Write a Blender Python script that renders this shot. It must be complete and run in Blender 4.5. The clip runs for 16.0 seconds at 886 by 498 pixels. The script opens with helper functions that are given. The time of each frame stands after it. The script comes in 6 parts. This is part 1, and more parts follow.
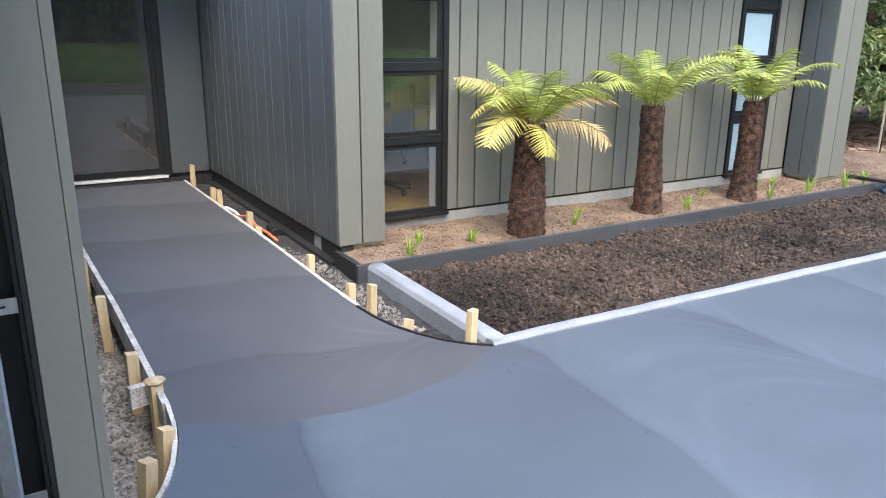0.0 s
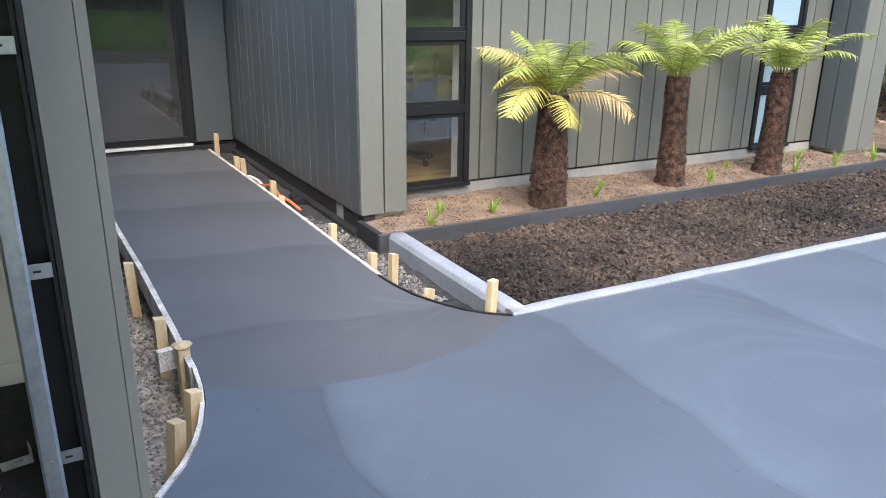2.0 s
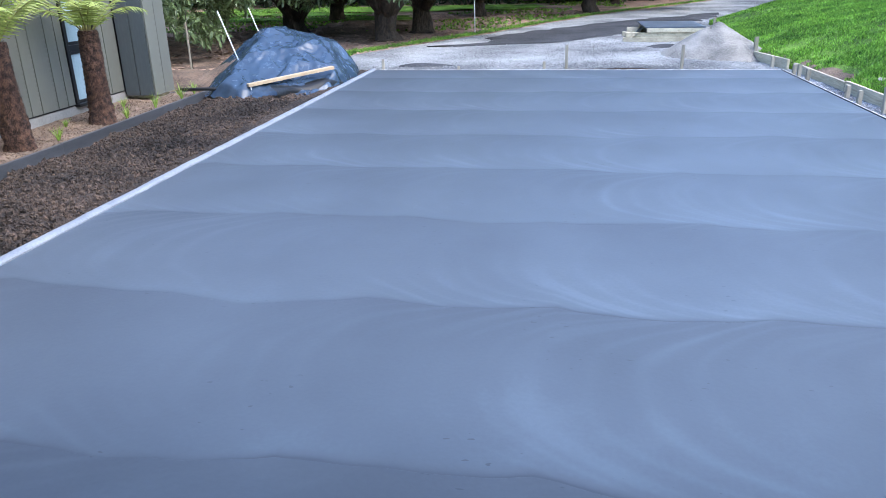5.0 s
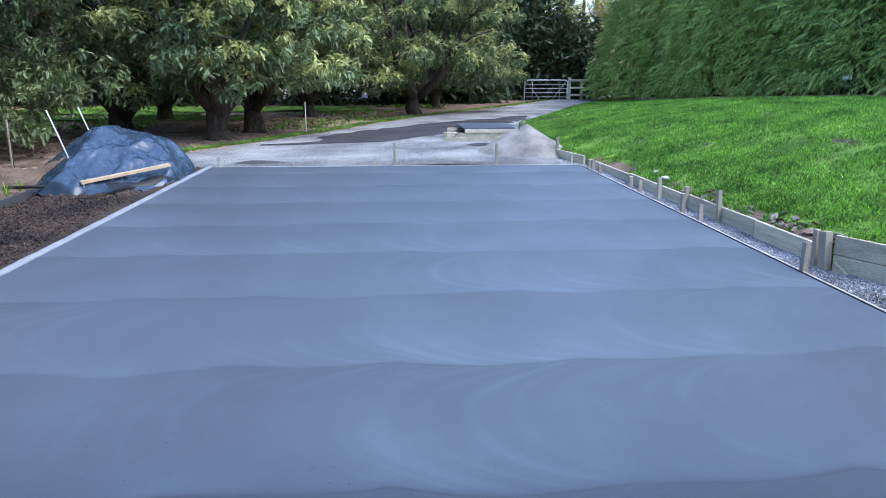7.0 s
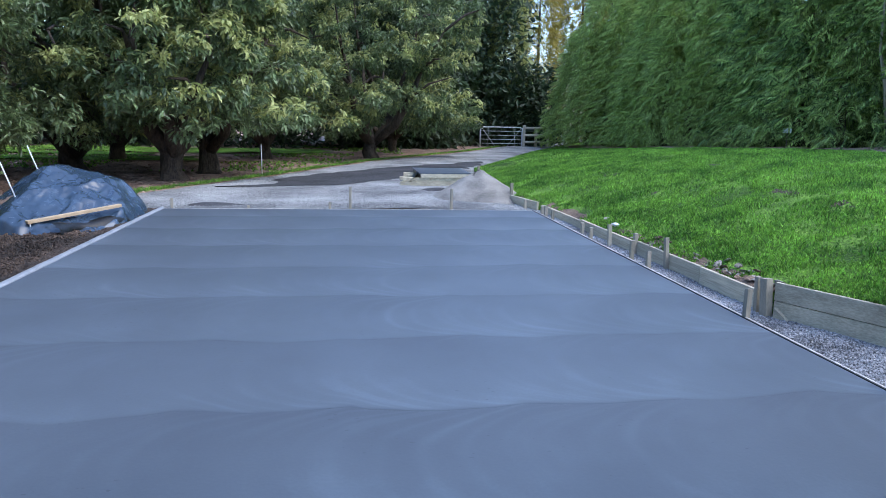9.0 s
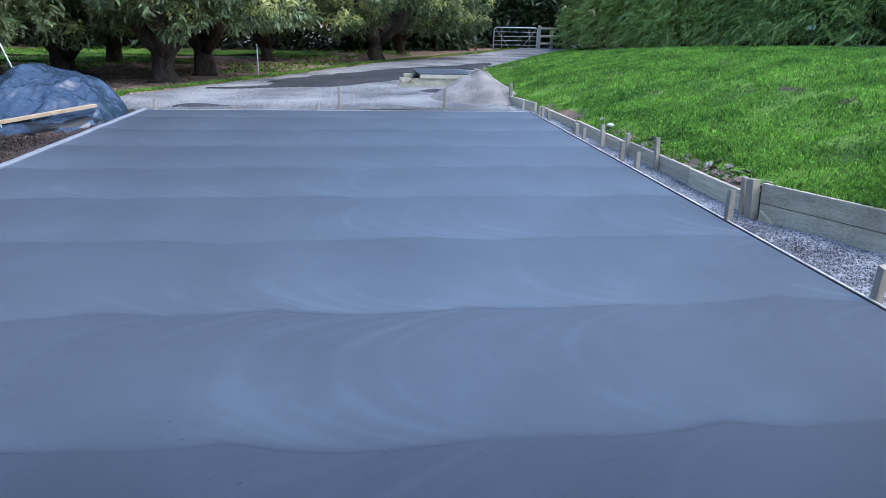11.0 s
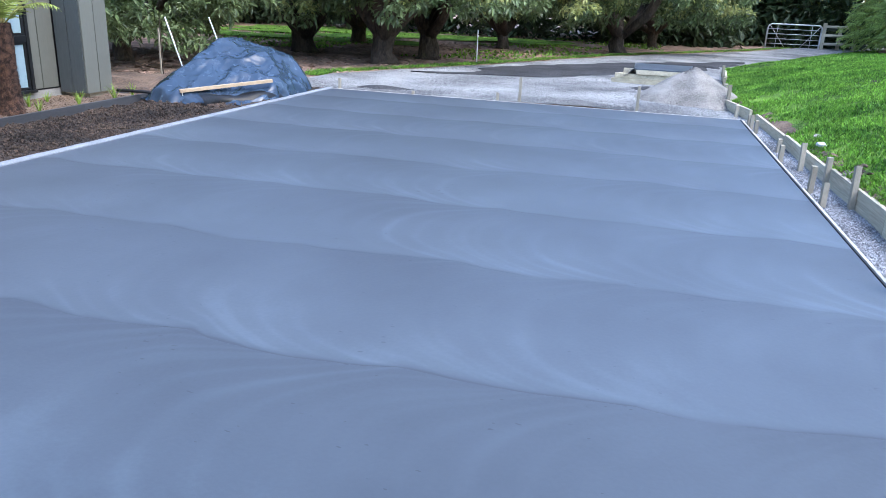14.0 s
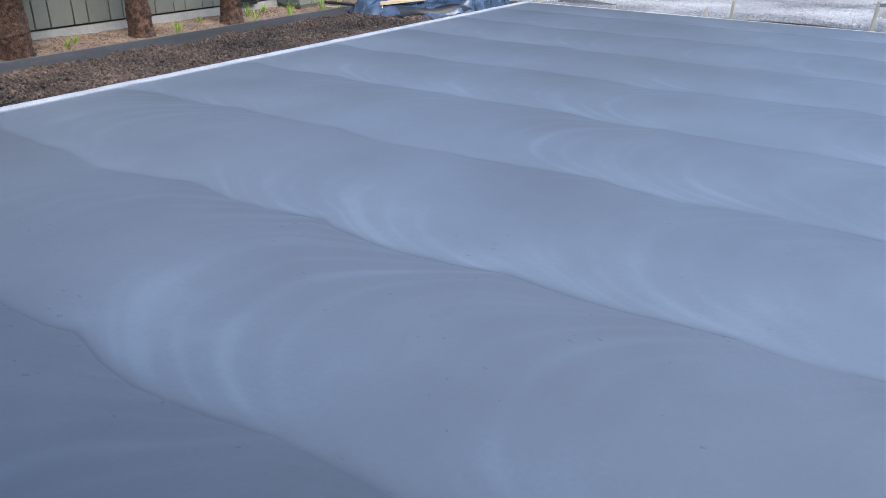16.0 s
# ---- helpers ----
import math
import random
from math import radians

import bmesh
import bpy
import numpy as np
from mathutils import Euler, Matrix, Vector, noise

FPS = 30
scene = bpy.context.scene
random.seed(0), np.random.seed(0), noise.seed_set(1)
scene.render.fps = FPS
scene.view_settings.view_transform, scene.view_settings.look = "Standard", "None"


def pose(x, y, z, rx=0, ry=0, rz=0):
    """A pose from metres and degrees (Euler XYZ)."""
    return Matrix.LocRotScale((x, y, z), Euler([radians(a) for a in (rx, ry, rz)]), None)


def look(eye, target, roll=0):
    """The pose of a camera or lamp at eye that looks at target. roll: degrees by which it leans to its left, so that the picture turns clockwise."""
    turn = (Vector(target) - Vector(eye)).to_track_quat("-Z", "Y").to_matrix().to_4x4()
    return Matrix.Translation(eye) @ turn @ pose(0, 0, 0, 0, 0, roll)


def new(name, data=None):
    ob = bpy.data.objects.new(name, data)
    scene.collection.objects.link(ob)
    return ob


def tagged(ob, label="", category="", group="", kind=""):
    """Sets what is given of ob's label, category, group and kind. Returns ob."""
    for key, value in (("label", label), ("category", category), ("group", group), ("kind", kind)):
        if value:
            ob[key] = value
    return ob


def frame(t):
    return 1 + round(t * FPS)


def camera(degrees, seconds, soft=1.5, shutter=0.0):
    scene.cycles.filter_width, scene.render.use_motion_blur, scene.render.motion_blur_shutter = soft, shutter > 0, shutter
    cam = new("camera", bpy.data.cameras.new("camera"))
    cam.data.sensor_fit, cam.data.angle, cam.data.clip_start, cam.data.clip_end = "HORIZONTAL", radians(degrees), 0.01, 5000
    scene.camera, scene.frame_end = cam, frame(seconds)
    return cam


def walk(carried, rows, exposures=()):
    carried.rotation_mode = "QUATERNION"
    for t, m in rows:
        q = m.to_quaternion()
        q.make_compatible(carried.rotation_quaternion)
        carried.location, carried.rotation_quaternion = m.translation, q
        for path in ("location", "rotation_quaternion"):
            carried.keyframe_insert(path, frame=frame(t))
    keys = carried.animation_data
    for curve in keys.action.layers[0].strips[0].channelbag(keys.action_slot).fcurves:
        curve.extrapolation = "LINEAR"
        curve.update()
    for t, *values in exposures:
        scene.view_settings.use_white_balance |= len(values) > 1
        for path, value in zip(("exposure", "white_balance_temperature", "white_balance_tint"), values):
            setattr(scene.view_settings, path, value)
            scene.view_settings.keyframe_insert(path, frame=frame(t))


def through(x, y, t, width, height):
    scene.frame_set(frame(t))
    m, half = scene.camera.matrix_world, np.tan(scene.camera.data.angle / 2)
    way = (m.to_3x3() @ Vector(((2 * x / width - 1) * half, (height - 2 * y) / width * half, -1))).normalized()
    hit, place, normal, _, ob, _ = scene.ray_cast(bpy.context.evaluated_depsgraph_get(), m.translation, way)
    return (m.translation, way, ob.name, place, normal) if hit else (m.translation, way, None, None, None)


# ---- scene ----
cam = camera(62.0, 16.0, 0.5)
PATH = [
    (0, (-0.026, -0.066, 1.563), (0.966, 1.579, 1.008), 0.6),
    (0.5, (-0.026, -0.05, 1.565), (0.822, 1.682, 1.034), 1.3),
    (1, (-0.008, -0.036, 1.581), (0.741, 1.736, 1.034), 1.8),
    (1.5, (-0.029, -0.058, 1.578), (0.733, 1.697, 0.996), 1.6),
    (2, (-0.043, -0.095, 1.572), (0.889, 1.558, 0.94), 0.7),
    (2.5, (-0.156, -0.105, 1.571), (1.062, 1.323, 0.881), -0.7),
    (3, (-0.31, -0.105, 1.573), (1.147, 1.05, 0.836), -1.4),
    (3.5, (-0.455, -0.199, 1.581), (1.164, 0.7, 0.825), -1.2),
    (4, (-0.65, -0.272, 1.58), (1.079, 0.397, 0.83), -1.4),
    (4.5, (-0.874, -0.256, 1.56), (0.927, 0.204, 0.821), -1.5),
    (5, (-1.092, -0.211, 1.539), (0.754, 0.07, 0.822), -1.2),
    (5.2, (-1.195, -0.187, 1.537), (0.665, 0.026, 0.831), -0.9),
    (7.3, (-1.742, -0.19, 1.618), (0.199, -0.395, 1.185), 0.3),
    (7.5, (-1.756, -0.194, 1.631), (0.19, -0.421, 1.23), 0.3),
    (8, (-1.74, -0.23, 1.633), (0.213, -0.488, 1.29), 0.5),
    (8.5, (-1.74, -0.229, 1.631), (0.213, -0.506, 1.3), 0.8),
    (9, (-1.761, -0.201, 1.613), (0.187, -0.482, 1.254), 1.4),
    (9.5, (-1.755, -0.182, 1.574), (0.179, -0.458, 1.149), 1.8),
    (10, (-1.776, -0.147, 1.556), (0.136, -0.442, 1.048), 1.9),
    (10.2, (-1.749, -0.227, 1.524), (0.155, -0.528, 0.99), 1.9),
    (12.3, (-1.07, -1.365, 1.471), (0.8, -1.45, 0.764), 0.2),
    (12.5, (-1.003, -1.452, 1.464), (0.865, -1.521, 0.753), 0.3),
    (13, (-0.762, -1.671, 1.45), (1.111, -1.603, 0.754), 1.1),
    (13.5, (-0.603, -1.856, 1.457), (1.266, -1.607, 0.791), 1.8),
    (14, (-0.475, -2.03, 1.436), (1.366, -1.586, 0.793), 2.7),
    (14.5, (-0.524, -2.151, 1.456), (1.26, -1.568, 0.766), 2.3),
    (15, (-0.47, -2.416, 1.46), (1.229, -1.669, 0.715), 1.9),
    (15.5, (-0.37, -2.537, 1.427), (1.246, -1.66, 0.639), 1.5),
    (16, (-0.37, -2.434, 1.397), (1.188, -1.512, 0.545), 1.1),
]
walk(cam, [(t, look(eye, target, roll)) for t, eye, target, roll in PATH],
     [(0.0, 2.60, 6800, 10), (2.5, 2.54, 6800, 10), (4.0, 2.36, 6200, 10), (5.0, 2.28, 5900, 10), (7.4, 1.96, 5750, 10), (8.5, 1.81, 5750, 10), (10.0, 1.64, 5750, 10),
      (12.5, 2.16, 5800, 10), (14.0, 2.22, 5900, 10), (16.0, 2.24, 6400, 10)])

# ---- world and light ----
world = bpy.data.worlds.new("sky")
scene.world = world
world.use_nodes = True
wn = world.node_tree.nodes
sky = wn.new("ShaderNodeTexSky")
sky.sky_type, sky.sun_disc = "NISHITA", False
sky.sun_elevation, sky.sun_rotation = radians(54), radians(199)
sky.air_density, sky.dust_density, sky.ozone_density = 1.0, 1.6, 1.6
wn["Background"].inputs["Strength"].default_value = 0.15
world.node_tree.links.new(sky.outputs["Color"], wn["Background"].inputs["Color"])
sun = new("sun", bpy.data.lights.new("sun", "SUN"))
sun.data.energy, sun.data.angle, sun.data.color = 0.75, radians(50), (1.0, 0.92, 0.80)
sun.matrix_world = look((0, 0, 20), (2.2, 6.4, 10.4))

# ---- materials ----


def nodes_of(name):
    m = bpy.data.materials.new(name)
    m.use_nodes = True
    return m, m.node_tree.nodes, m.node_tree.links, m.node_tree.nodes["Principled BSDF"]


def ramp(n, stops):
    r = n.new("ShaderNodeValToRGB")
    while len(r.color_ramp.elements) < len(stops):
        r.color_ramp.elements.new(0.5)
    for e, (p, c) in zip(r.color_ramp.elements, stops):
        e.position, e.color = p, (*c, 1)
    return r


def mat(name, dark, light, scale=3.0, fine=60.0, rough=0.6, bump=0.3, depth=0.01, metal=0.0, spread=0.15, stretch=(1, 1, 1),
        per="object", contrast=(0.3, 0.7), spec=0.5):
    """Two-scale mottled surface; per: which random varies the pieces."""
    m, n, l, b = nodes_of(name)
    tc, mp = n.new("ShaderNodeTexCoord"), n.new("ShaderNodeMapping")
    mp.inputs["Scale"].default_value = stretch
    l.new(tc.outputs["Object"], mp.inputs["Vector"])
    big, small = n.new("ShaderNodeTexNoise"), n.new("ShaderNodeTexNoise")
    big.inputs["Scale"].default_value, big.inputs["Detail"].default_value = scale, 5
    small.inputs["Scale"].default_value, small.inputs["Detail"].default_value = fine, 4
    for t in (big, small):
        l.new(mp.outputs["Vector"], t.inputs["Vector"])
    mix = n.new("ShaderNodeMath")
    mix.operation = "MULTIPLY_ADD"
    mix.inputs[1].default_value = 0.5
    l.new(small.outputs["Fac"], mix.inputs[0])
    half = n.new("ShaderNodeMath")
    half.operation = "MULTIPLY"
    half.inputs[1].default_value = 0.5
    l.new(big.outputs["Fac"], half.inputs[0])
    l.new(half.outputs[0], mix.inputs[2])
    r = ramp(n, [(contrast[0], dark), (contrast[1], light)])
    l.new(mix.outputs[0], r.inputs["Fac"])
    hsv = n.new("ShaderNodeHueSaturation")
    l.new(r.outputs["Color"], hsv.inputs["Color"])
    if per == "object":
        rnd = n.new("ShaderNodeObjectInfo").outputs["Random"]
    else:
        rnd = n.new("ShaderNodeNewGeometry").outputs["Random Per Island"]
    mr = n.new("ShaderNodeMapRange")
    mr.inputs["To Min"].default_value, mr.inputs["To Max"].default_value = 1 - spread, 1 + spread
    l.new(rnd, mr.inputs["Value"])
    l.new(mr.outputs["Result"], hsv.inputs["Value"])
    l.new(hsv.outputs["Color"], b.inputs["Base Color"])
    rr = n.new("ShaderNodeMapRange")
    rr.inputs["To Min"].default_value, rr.inputs["To Max"].default_value = max(rough - 0.1, 0.02), min(rough + 0.1, 1)
    l.new(small.outputs["Fac"], rr.inputs["Value"])
    l.new(rr.outputs["Result"], b.inputs["Roughness"])
    b.inputs["Metallic"].default_value = metal
    b.inputs["Specular IOR Level"].default_value = spec
    if bump:
        bp = n.new("ShaderNodeBump")
        bp.inputs["Strength"].default_value, bp.inputs["Distance"].default_value = bump, depth
        l.new(mix.outputs[0], bp.inputs["Height"])
        l.new(bp.outputs["Normal"], b.inputs["Normal"])
    return m


def concrete_wet(name="fresh_concrete", turn=0.0, pass_tone=0.22, sheen_tints=((0.062, 0.074, 0.093), (0.087, 0.106, 0.132), (0.142, 0.180, 0.222))):
    """Freshly floated concrete: overlapping float passes across the slab, fan-shaped trowel arcs; sky-blue sheen of
    bleed water and pass shading painted in.
    """
    m, n, l, b = nodes_of(name)
    tc = n.new("ShaderNodeTexCoord")
    wob = n.new("ShaderNodeTexNoise")
    wob.inputs["Scale"].default_value, wob.inputs["Detail"].default_value = 0.55, 3
    l.new(tc.outputs["Object"], wob.inputs["Vector"])
    off = n.new("ShaderNodeVectorMath")
    off.operation = "MULTIPLY_ADD"
    off.inputs[1].default_value = (0.4, 0.5, 0)
    l.new(wob.outputs["Color"], off.inputs[0])
    swing = n.new("ShaderNodeMapping")
    swing.inputs["Rotation"].default_value = (0, 0, turn)
    l.new(tc.outputs["Object"], swing.inputs["Vector"])
    l.new(swing.outputs["Vector"], off.inputs[2])
    # fans: arcs of one sweep, repeated along each pass
    sep = n.new("ShaderNodeSeparateXYZ")
    l.new(off.outputs[0], sep.inputs[0])

    def op(kind, p, q=0.0, r=0.0):
        k = n.new("ShaderNodeMath")
        k.operation = kind
        for i, v in enumerate((p, q, r)):
            if isinstance(v, float):
                k.inputs[i].default_value = v
            else:
                l.new(v, k.inputs[i])
        return k.outputs[0]

    lobes = op("MULTIPLY", op("ABSOLUTE", op("SINE", op("MULTIPLY", sep.outputs["Y"], 3.3))), 0.06)
    v = op("FRACT", op("MULTIPLY_ADD", op("ADD", sep.outputs["X"], lobes), 0.78, -1.83))
    fade = n.new("ShaderNodeTexNoise")
    fade.inputs["Scale"].default_value, fade.inputs["Detail"].default_value = 1.3, 3
    l.new(tc.outputs["Object"], fade.inputs["Vector"])
    ridge = op("MULTIPLY", op("POWER", op("SUBTRACT", 1.0, v), 60.0), op("MULTIPLY", op("POWER", fade.outputs["Fac"], 2.0), 6.0))
    # Each pass fades light to dark from its ridge: its slope's sheen as tone.
    tone = op("SUBTRACT", op("MULTIPLY", op("SUBTRACT", 1.0, v), op("MULTIPLY_ADD", fade.outputs["Fac"], 1.2, 0.3)), ridge)
    bow = op("MULTIPLY", op("POWER", op("ABSOLUTE", op("MULTIPLY_ADD", v, 2.0, -1.0)), 2.8), 1.2)
    turns = op("ADD", op("MULTIPLY", sep.outputs["Y"], 2.0), bow)
    ripple = op("POWER", op("MULTIPLY_ADD", op("SINE", op("MULTIPLY", turns, 6.2832)), 0.5, 0.5), 8.0)
    ripple2 = op("POWER", op("MULTIPLY_ADD", op("SINE", op("MULTIPLY", turns, 15.1)), 0.5, 0.5), 3.0)
    spots = n.new("ShaderNodeTexNoise")
    spots.inputs["Scale"].default_value, spots.inputs["Detail"].default_value = 0.7, 2
    l.new(tc.outputs["Object"], spots.inputs["Vector"])
    mask = n.new("ShaderNodeMapRange")
    mask.inputs["From Min"].default_value, mask.inputs["From Max"].default_value = 0.42, 0.68
    l.new(spots.outputs["Fac"], mask.inputs["Value"])
    arcs_out = op("MULTIPLY", op("MULTIPLY_ADD", ripple, 0.7, op("MULTIPLY", ripple2, 0.5)), mask.outputs["Result"])
    cloud = n.new("ShaderNodeTexNoise")
    cloud.inputs["Scale"].default_value, cloud.inputs["Detail"].default_value = 1.1, 7
    l.new(tc.outputs["Object"], cloud.inputs["Vector"])
    grit = n.new("ShaderNodeTexNoise")
    grit.inputs["Scale"].default_value, grit.inputs["Detail"].default_value = 45, 5
    l.new(tc.outputs["Object"], grit.inputs["Vector"])
    total = None
    for src, w in ((tone, pass_tone), (arcs_out, 0.11), (cloud.outputs["Fac"], 0.44), (grit.outputs["Fac"], 0.08)):
        k = n.new("ShaderNodeMath")
        k.operation = "MULTIPLY_ADD"
        k.inputs[1].default_value = w
        l.new(src, k.inputs[0])
        if total:
            l.new(total, k.inputs[2])
        else:
            k.inputs[2].default_value = 0.0
        total = k.outputs[0]
    # Blue tints put the sky's reflection in bleed water into the base colour.
    r = ramp(n, list(zip((0.20, 0.45, 0.72), sheen_tints)))
    l.new(total, r.inputs["Fac"])
    # dark flecks where the float dragged grit
    fl = n.new("ShaderNodeMapping")
    fl.inputs["Scale"].default_value = (34, 15, 1)
    l.new(tc.outputs["Object"], fl.inputs["Vector"])
    fleck = n.new("ShaderNodeTexNoise")
    fleck.inputs["Scale"].default_value, fleck.inputs["Detail"].default_value = 1.0, 2
    l.new(fl.outputs["Vector"], fleck.inputs["Vector"])
    area = n.new("ShaderNodeTexNoise")
    area.inputs["Scale"].default_value = 1.7
    l.new(tc.outputs["Object"], area.inputs["Vector"])
    hit_ = op("MULTIPLY", op("GREATER_THAN", fleck.outputs["Fac"], 0.70), op("GREATER_THAN", area.outputs["Fac"], 0.56))
    mixc = n.new("ShaderNodeMix")
    mixc.data_type = "RGBA"
    mixc.inputs["B"].default_value = (0.045, 0.055, 0.07, 1)
    l.new(op("MULTIPLY", hit_, 0.7), mixc.inputs["Factor"])
    l.new(r.outputs["Color"], mixc.inputs["A"])
    l.new(mixc.outputs["Result"], b.inputs["Base Color"])
    rg = n.new("ShaderNodeMapRange")
    rg.inputs["From Min"].default_value, rg.inputs["From Max"].default_value = 0.2, 0.8
    rg.inputs["To Min"].default_value, rg.inputs["To Max"].default_value = 0.46, 0.36
    l.new(total, rg.inputs["Value"])
    l.new(rg.outputs["Result"], b.inputs["Roughness"])
    bp = n.new("ShaderNodeBump")
    bp.inputs["Strength"].default_value, bp.inputs["Distance"].default_value = 0.5, 0.012
    l.new(total, bp.inputs["Height"])
    # shallow swell of each float pass, with a crest where two passes meet
    swell = n.new("ShaderNodeBump")
    swell.inputs["Strength"].default_value, swell.inputs["Distance"].default_value = 1.0, 0.010
    l.new(op("POWER", op("ABSOLUTE", op("MULTIPLY_ADD", v, 2.0, -1.0)), 2.0), swell.inputs["Height"])
    l.new(bp.outputs["Normal"], swell.inputs["Normal"])
    l.new(swell.outputs["Normal"], b.inputs["Normal"])
    b.inputs["Specular IOR Level"].default_value = 0.27
    return m


def leaf_mat(name, dark, light, rough=0.45, spread=0.3, through=0.25, contrast=(0.3, 0.7)):
    m = mat(name, dark, light, 1.5, 25, rough, 0.0, per="island", spread=spread, contrast=contrast)
    n, l = m.node_tree.nodes, m.node_tree.links
    b, out = n["Principled BSDF"], n["Material Output"]
    tr, mx = n.new("ShaderNodeBsdfTranslucent"), n.new("ShaderNodeMixShader")
    mx.inputs["Fac"].default_value = through
    l.new(b.inputs["Base Color"].links[0].from_socket, tr.inputs["Color"])
    l.new(b.outputs["BSDF"], mx.inputs[1])
    l.new(tr.outputs["BSDF"], mx.inputs[2])
    l.new(mx.outputs["Shader"], out.inputs["Surface"])
    return m


def glass_mat(name, tint, base=0.06, rough=0.0, haze=0.0):
    m, n, l, b = nodes_of(name)
    fr, tp, gl, mx = (n.new(f"ShaderNode{k}") for k in ("Fresnel", "BsdfTransparent", "BsdfGlossy", "MixShader"))
    fr.inputs["IOR"].default_value = 1.6
    k = n.new("ShaderNodeMath")
    k.operation = "MULTIPLY_ADD"
    k.inputs[1].default_value, k.inputs[2].default_value = 1.0, base
    k.use_clamp = True
    l.new(fr.outputs["Fac"], k.inputs[0])
    tp.inputs["Color"].default_value = (*tint, 1)
    gl.inputs["Roughness"].default_value = rough
    gl.inputs["Color"].default_value = (0.9, 0.93, 0.95, 1)
    l.new(k.outputs[0], mx.inputs["Fac"])
    l.new(tp.outputs["BSDF"], mx.inputs[1])
    l.new(gl.outputs["BSDF"], mx.inputs[2])
    # Grey haze put into the pane's colour to lift the dark glass.
    film, veil = n.new("ShaderNodeBsdfDiffuse"), n.new("ShaderNodeMixShader")
    film.inputs["Color"].default_value = (0.55, 0.55, 0.54, 1)
    haze_noise = n.new("ShaderNodeTexNoise")
    haze_noise.inputs["Scale"].default_value = 3.0
    amount = n.new("ShaderNodeMath")
    amount.operation = "MULTIPLY"
    amount.inputs[1].default_value = 2 * haze
    l.new(haze_noise.outputs["Fac"], amount.inputs[0])
    l.new(amount.outputs[0], veil.inputs["Fac"])
    l.new(mx.outputs["Shader"], veil.inputs[1])
    l.new(film.outputs["BSDF"], veil.inputs[2])
    l.new(veil.outputs["Shader"], n["Material Output"].inputs["Surface"])
    return m


CONCRETE = concrete_wet()
# Path copy with less sky blue in its colours, for darker reflections there.
CONCRETE_PATH = concrete_wet("fresh_path_concrete", radians(-78), 0.15, ((0.064, 0.067, 0.074), (0.092, 0.097, 0.108), (0.145, 0.158, 0.180)))
KERB = mat("kerb_concrete", (0.14, 0.155, 0.18), (0.265, 0.285, 0.315), 4, 70, 0.8, 0.4, 0.006)
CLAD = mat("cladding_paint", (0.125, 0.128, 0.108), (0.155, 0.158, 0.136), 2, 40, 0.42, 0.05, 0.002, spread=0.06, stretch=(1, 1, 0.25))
# Cladding paint darkened and cooled: shade of left-facing walls and porch in its colour.
CLAD_SHADED = mat("shaded_cladding_paint", (0.062, 0.072, 0.076), (0.085, 0.096, 0.10), 2, 40, 0.4, 0.05, 0.002, spread=0.08, stretch=(1, 1, 0.25))
# Cladding tone lightened on the jamb, making up for light missing inside the garage.
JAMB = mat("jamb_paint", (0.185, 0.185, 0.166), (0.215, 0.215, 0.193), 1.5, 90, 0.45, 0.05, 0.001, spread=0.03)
BLACK = mat("black_aluminium", (0.008, 0.0085, 0.0095), (0.016, 0.0165, 0.018), 3, 120, 0.38, 0.05, 0.001, spec=0.35)
RUBBER = mat("black_rubber", (0.008, 0.008, 0.009), (0.018, 0.018, 0.02), 6, 90, 0.6, 0.1, 0.002)
WHITE_ALU = mat("white_sill", (0.62, 0.63, 0.64), (0.75, 0.76, 0.77), 5, 90, 0.4, 0.1, 0.002)
GALV = mat("galvanised_steel", (0.42, 0.46, 0.49), (0.66, 0.69, 0.72), 9, 60, 0.36, 0.1, 0.001, metal=0.85)
PLASTER = mat("painted_plasterboard", (0.76, 0.73, 0.68), (0.84, 0.81, 0.76), 1.5, 60, 0.7, 0.06, 0.002, spread=0.02)
CARPET = mat("charcoal_carpet", (0.012, 0.012, 0.013), (0.055, 0.055, 0.058), 30, 220, 0.95, 1.0, 0.01)
FOUND = mat("foundation_concrete", (0.19, 0.185, 0.175), (0.33, 0.32, 0.30), 3, 50, 0.85, 0.4, 0.006)
FOUND_DARK = mat("black_foundation", (0.012, 0.012, 0.013), (0.03, 0.03, 0.031), 3, 50, 0.55, 0.4, 0.006)
PEG = mat("pine_peg", (0.38, 0.28, 0.15), (0.62, 0.49, 0.31), 6, 60, 0.75, 0.3, 0.003, stretch=(4, 4, 0.5), spread=0.15)
STAKE = mat("weathered_stake", (0.22, 0.19, 0.14), (0.40, 0.36, 0.28), 6, 60, 0.8, 0.4, 0.003, stretch=(4, 4, 0.5), spread=0.2)
BOARD = mat("treated_pine_board", (0.27, 0.235, 0.165), (0.62, 0.56, 0.41), 1.6, 14, 0.8, 0.3, 0.003, stretch=(0.35, 5, 7), spread=0.14, contrast=(0.3, 0.66))
SPLASH = mat("cement_splashed_board", (0.24, 0.22, 0.19), (0.66, 0.65, 0.62), 9, 120, 0.85, 0.5, 0.004, contrast=(0.38, 0.62))
EDGING = mat("dark_stained_edging", (0.022, 0.024, 0.028), (0.065, 0.068, 0.074), 3, 60, 0.6, 0.3, 0.003, stretch=(0.4, 4, 4))
SOIL = mat("dark_garden_soil", (0.009, 0.0062, 0.0046), (0.108, 0.074, 0.054), 1.0, 40, 0.95, 1.0, 0.07, per="island", spread=0.5, contrast=(0.39, 0.63))
MULCH = mat("sandy_mulch", (0.07, 0.047, 0.032), (0.25, 0.175, 0.125), 3, 60, 0.95, 0.9, 0.02, per="island", spread=0.4, contrast=(0.36, 0.64))
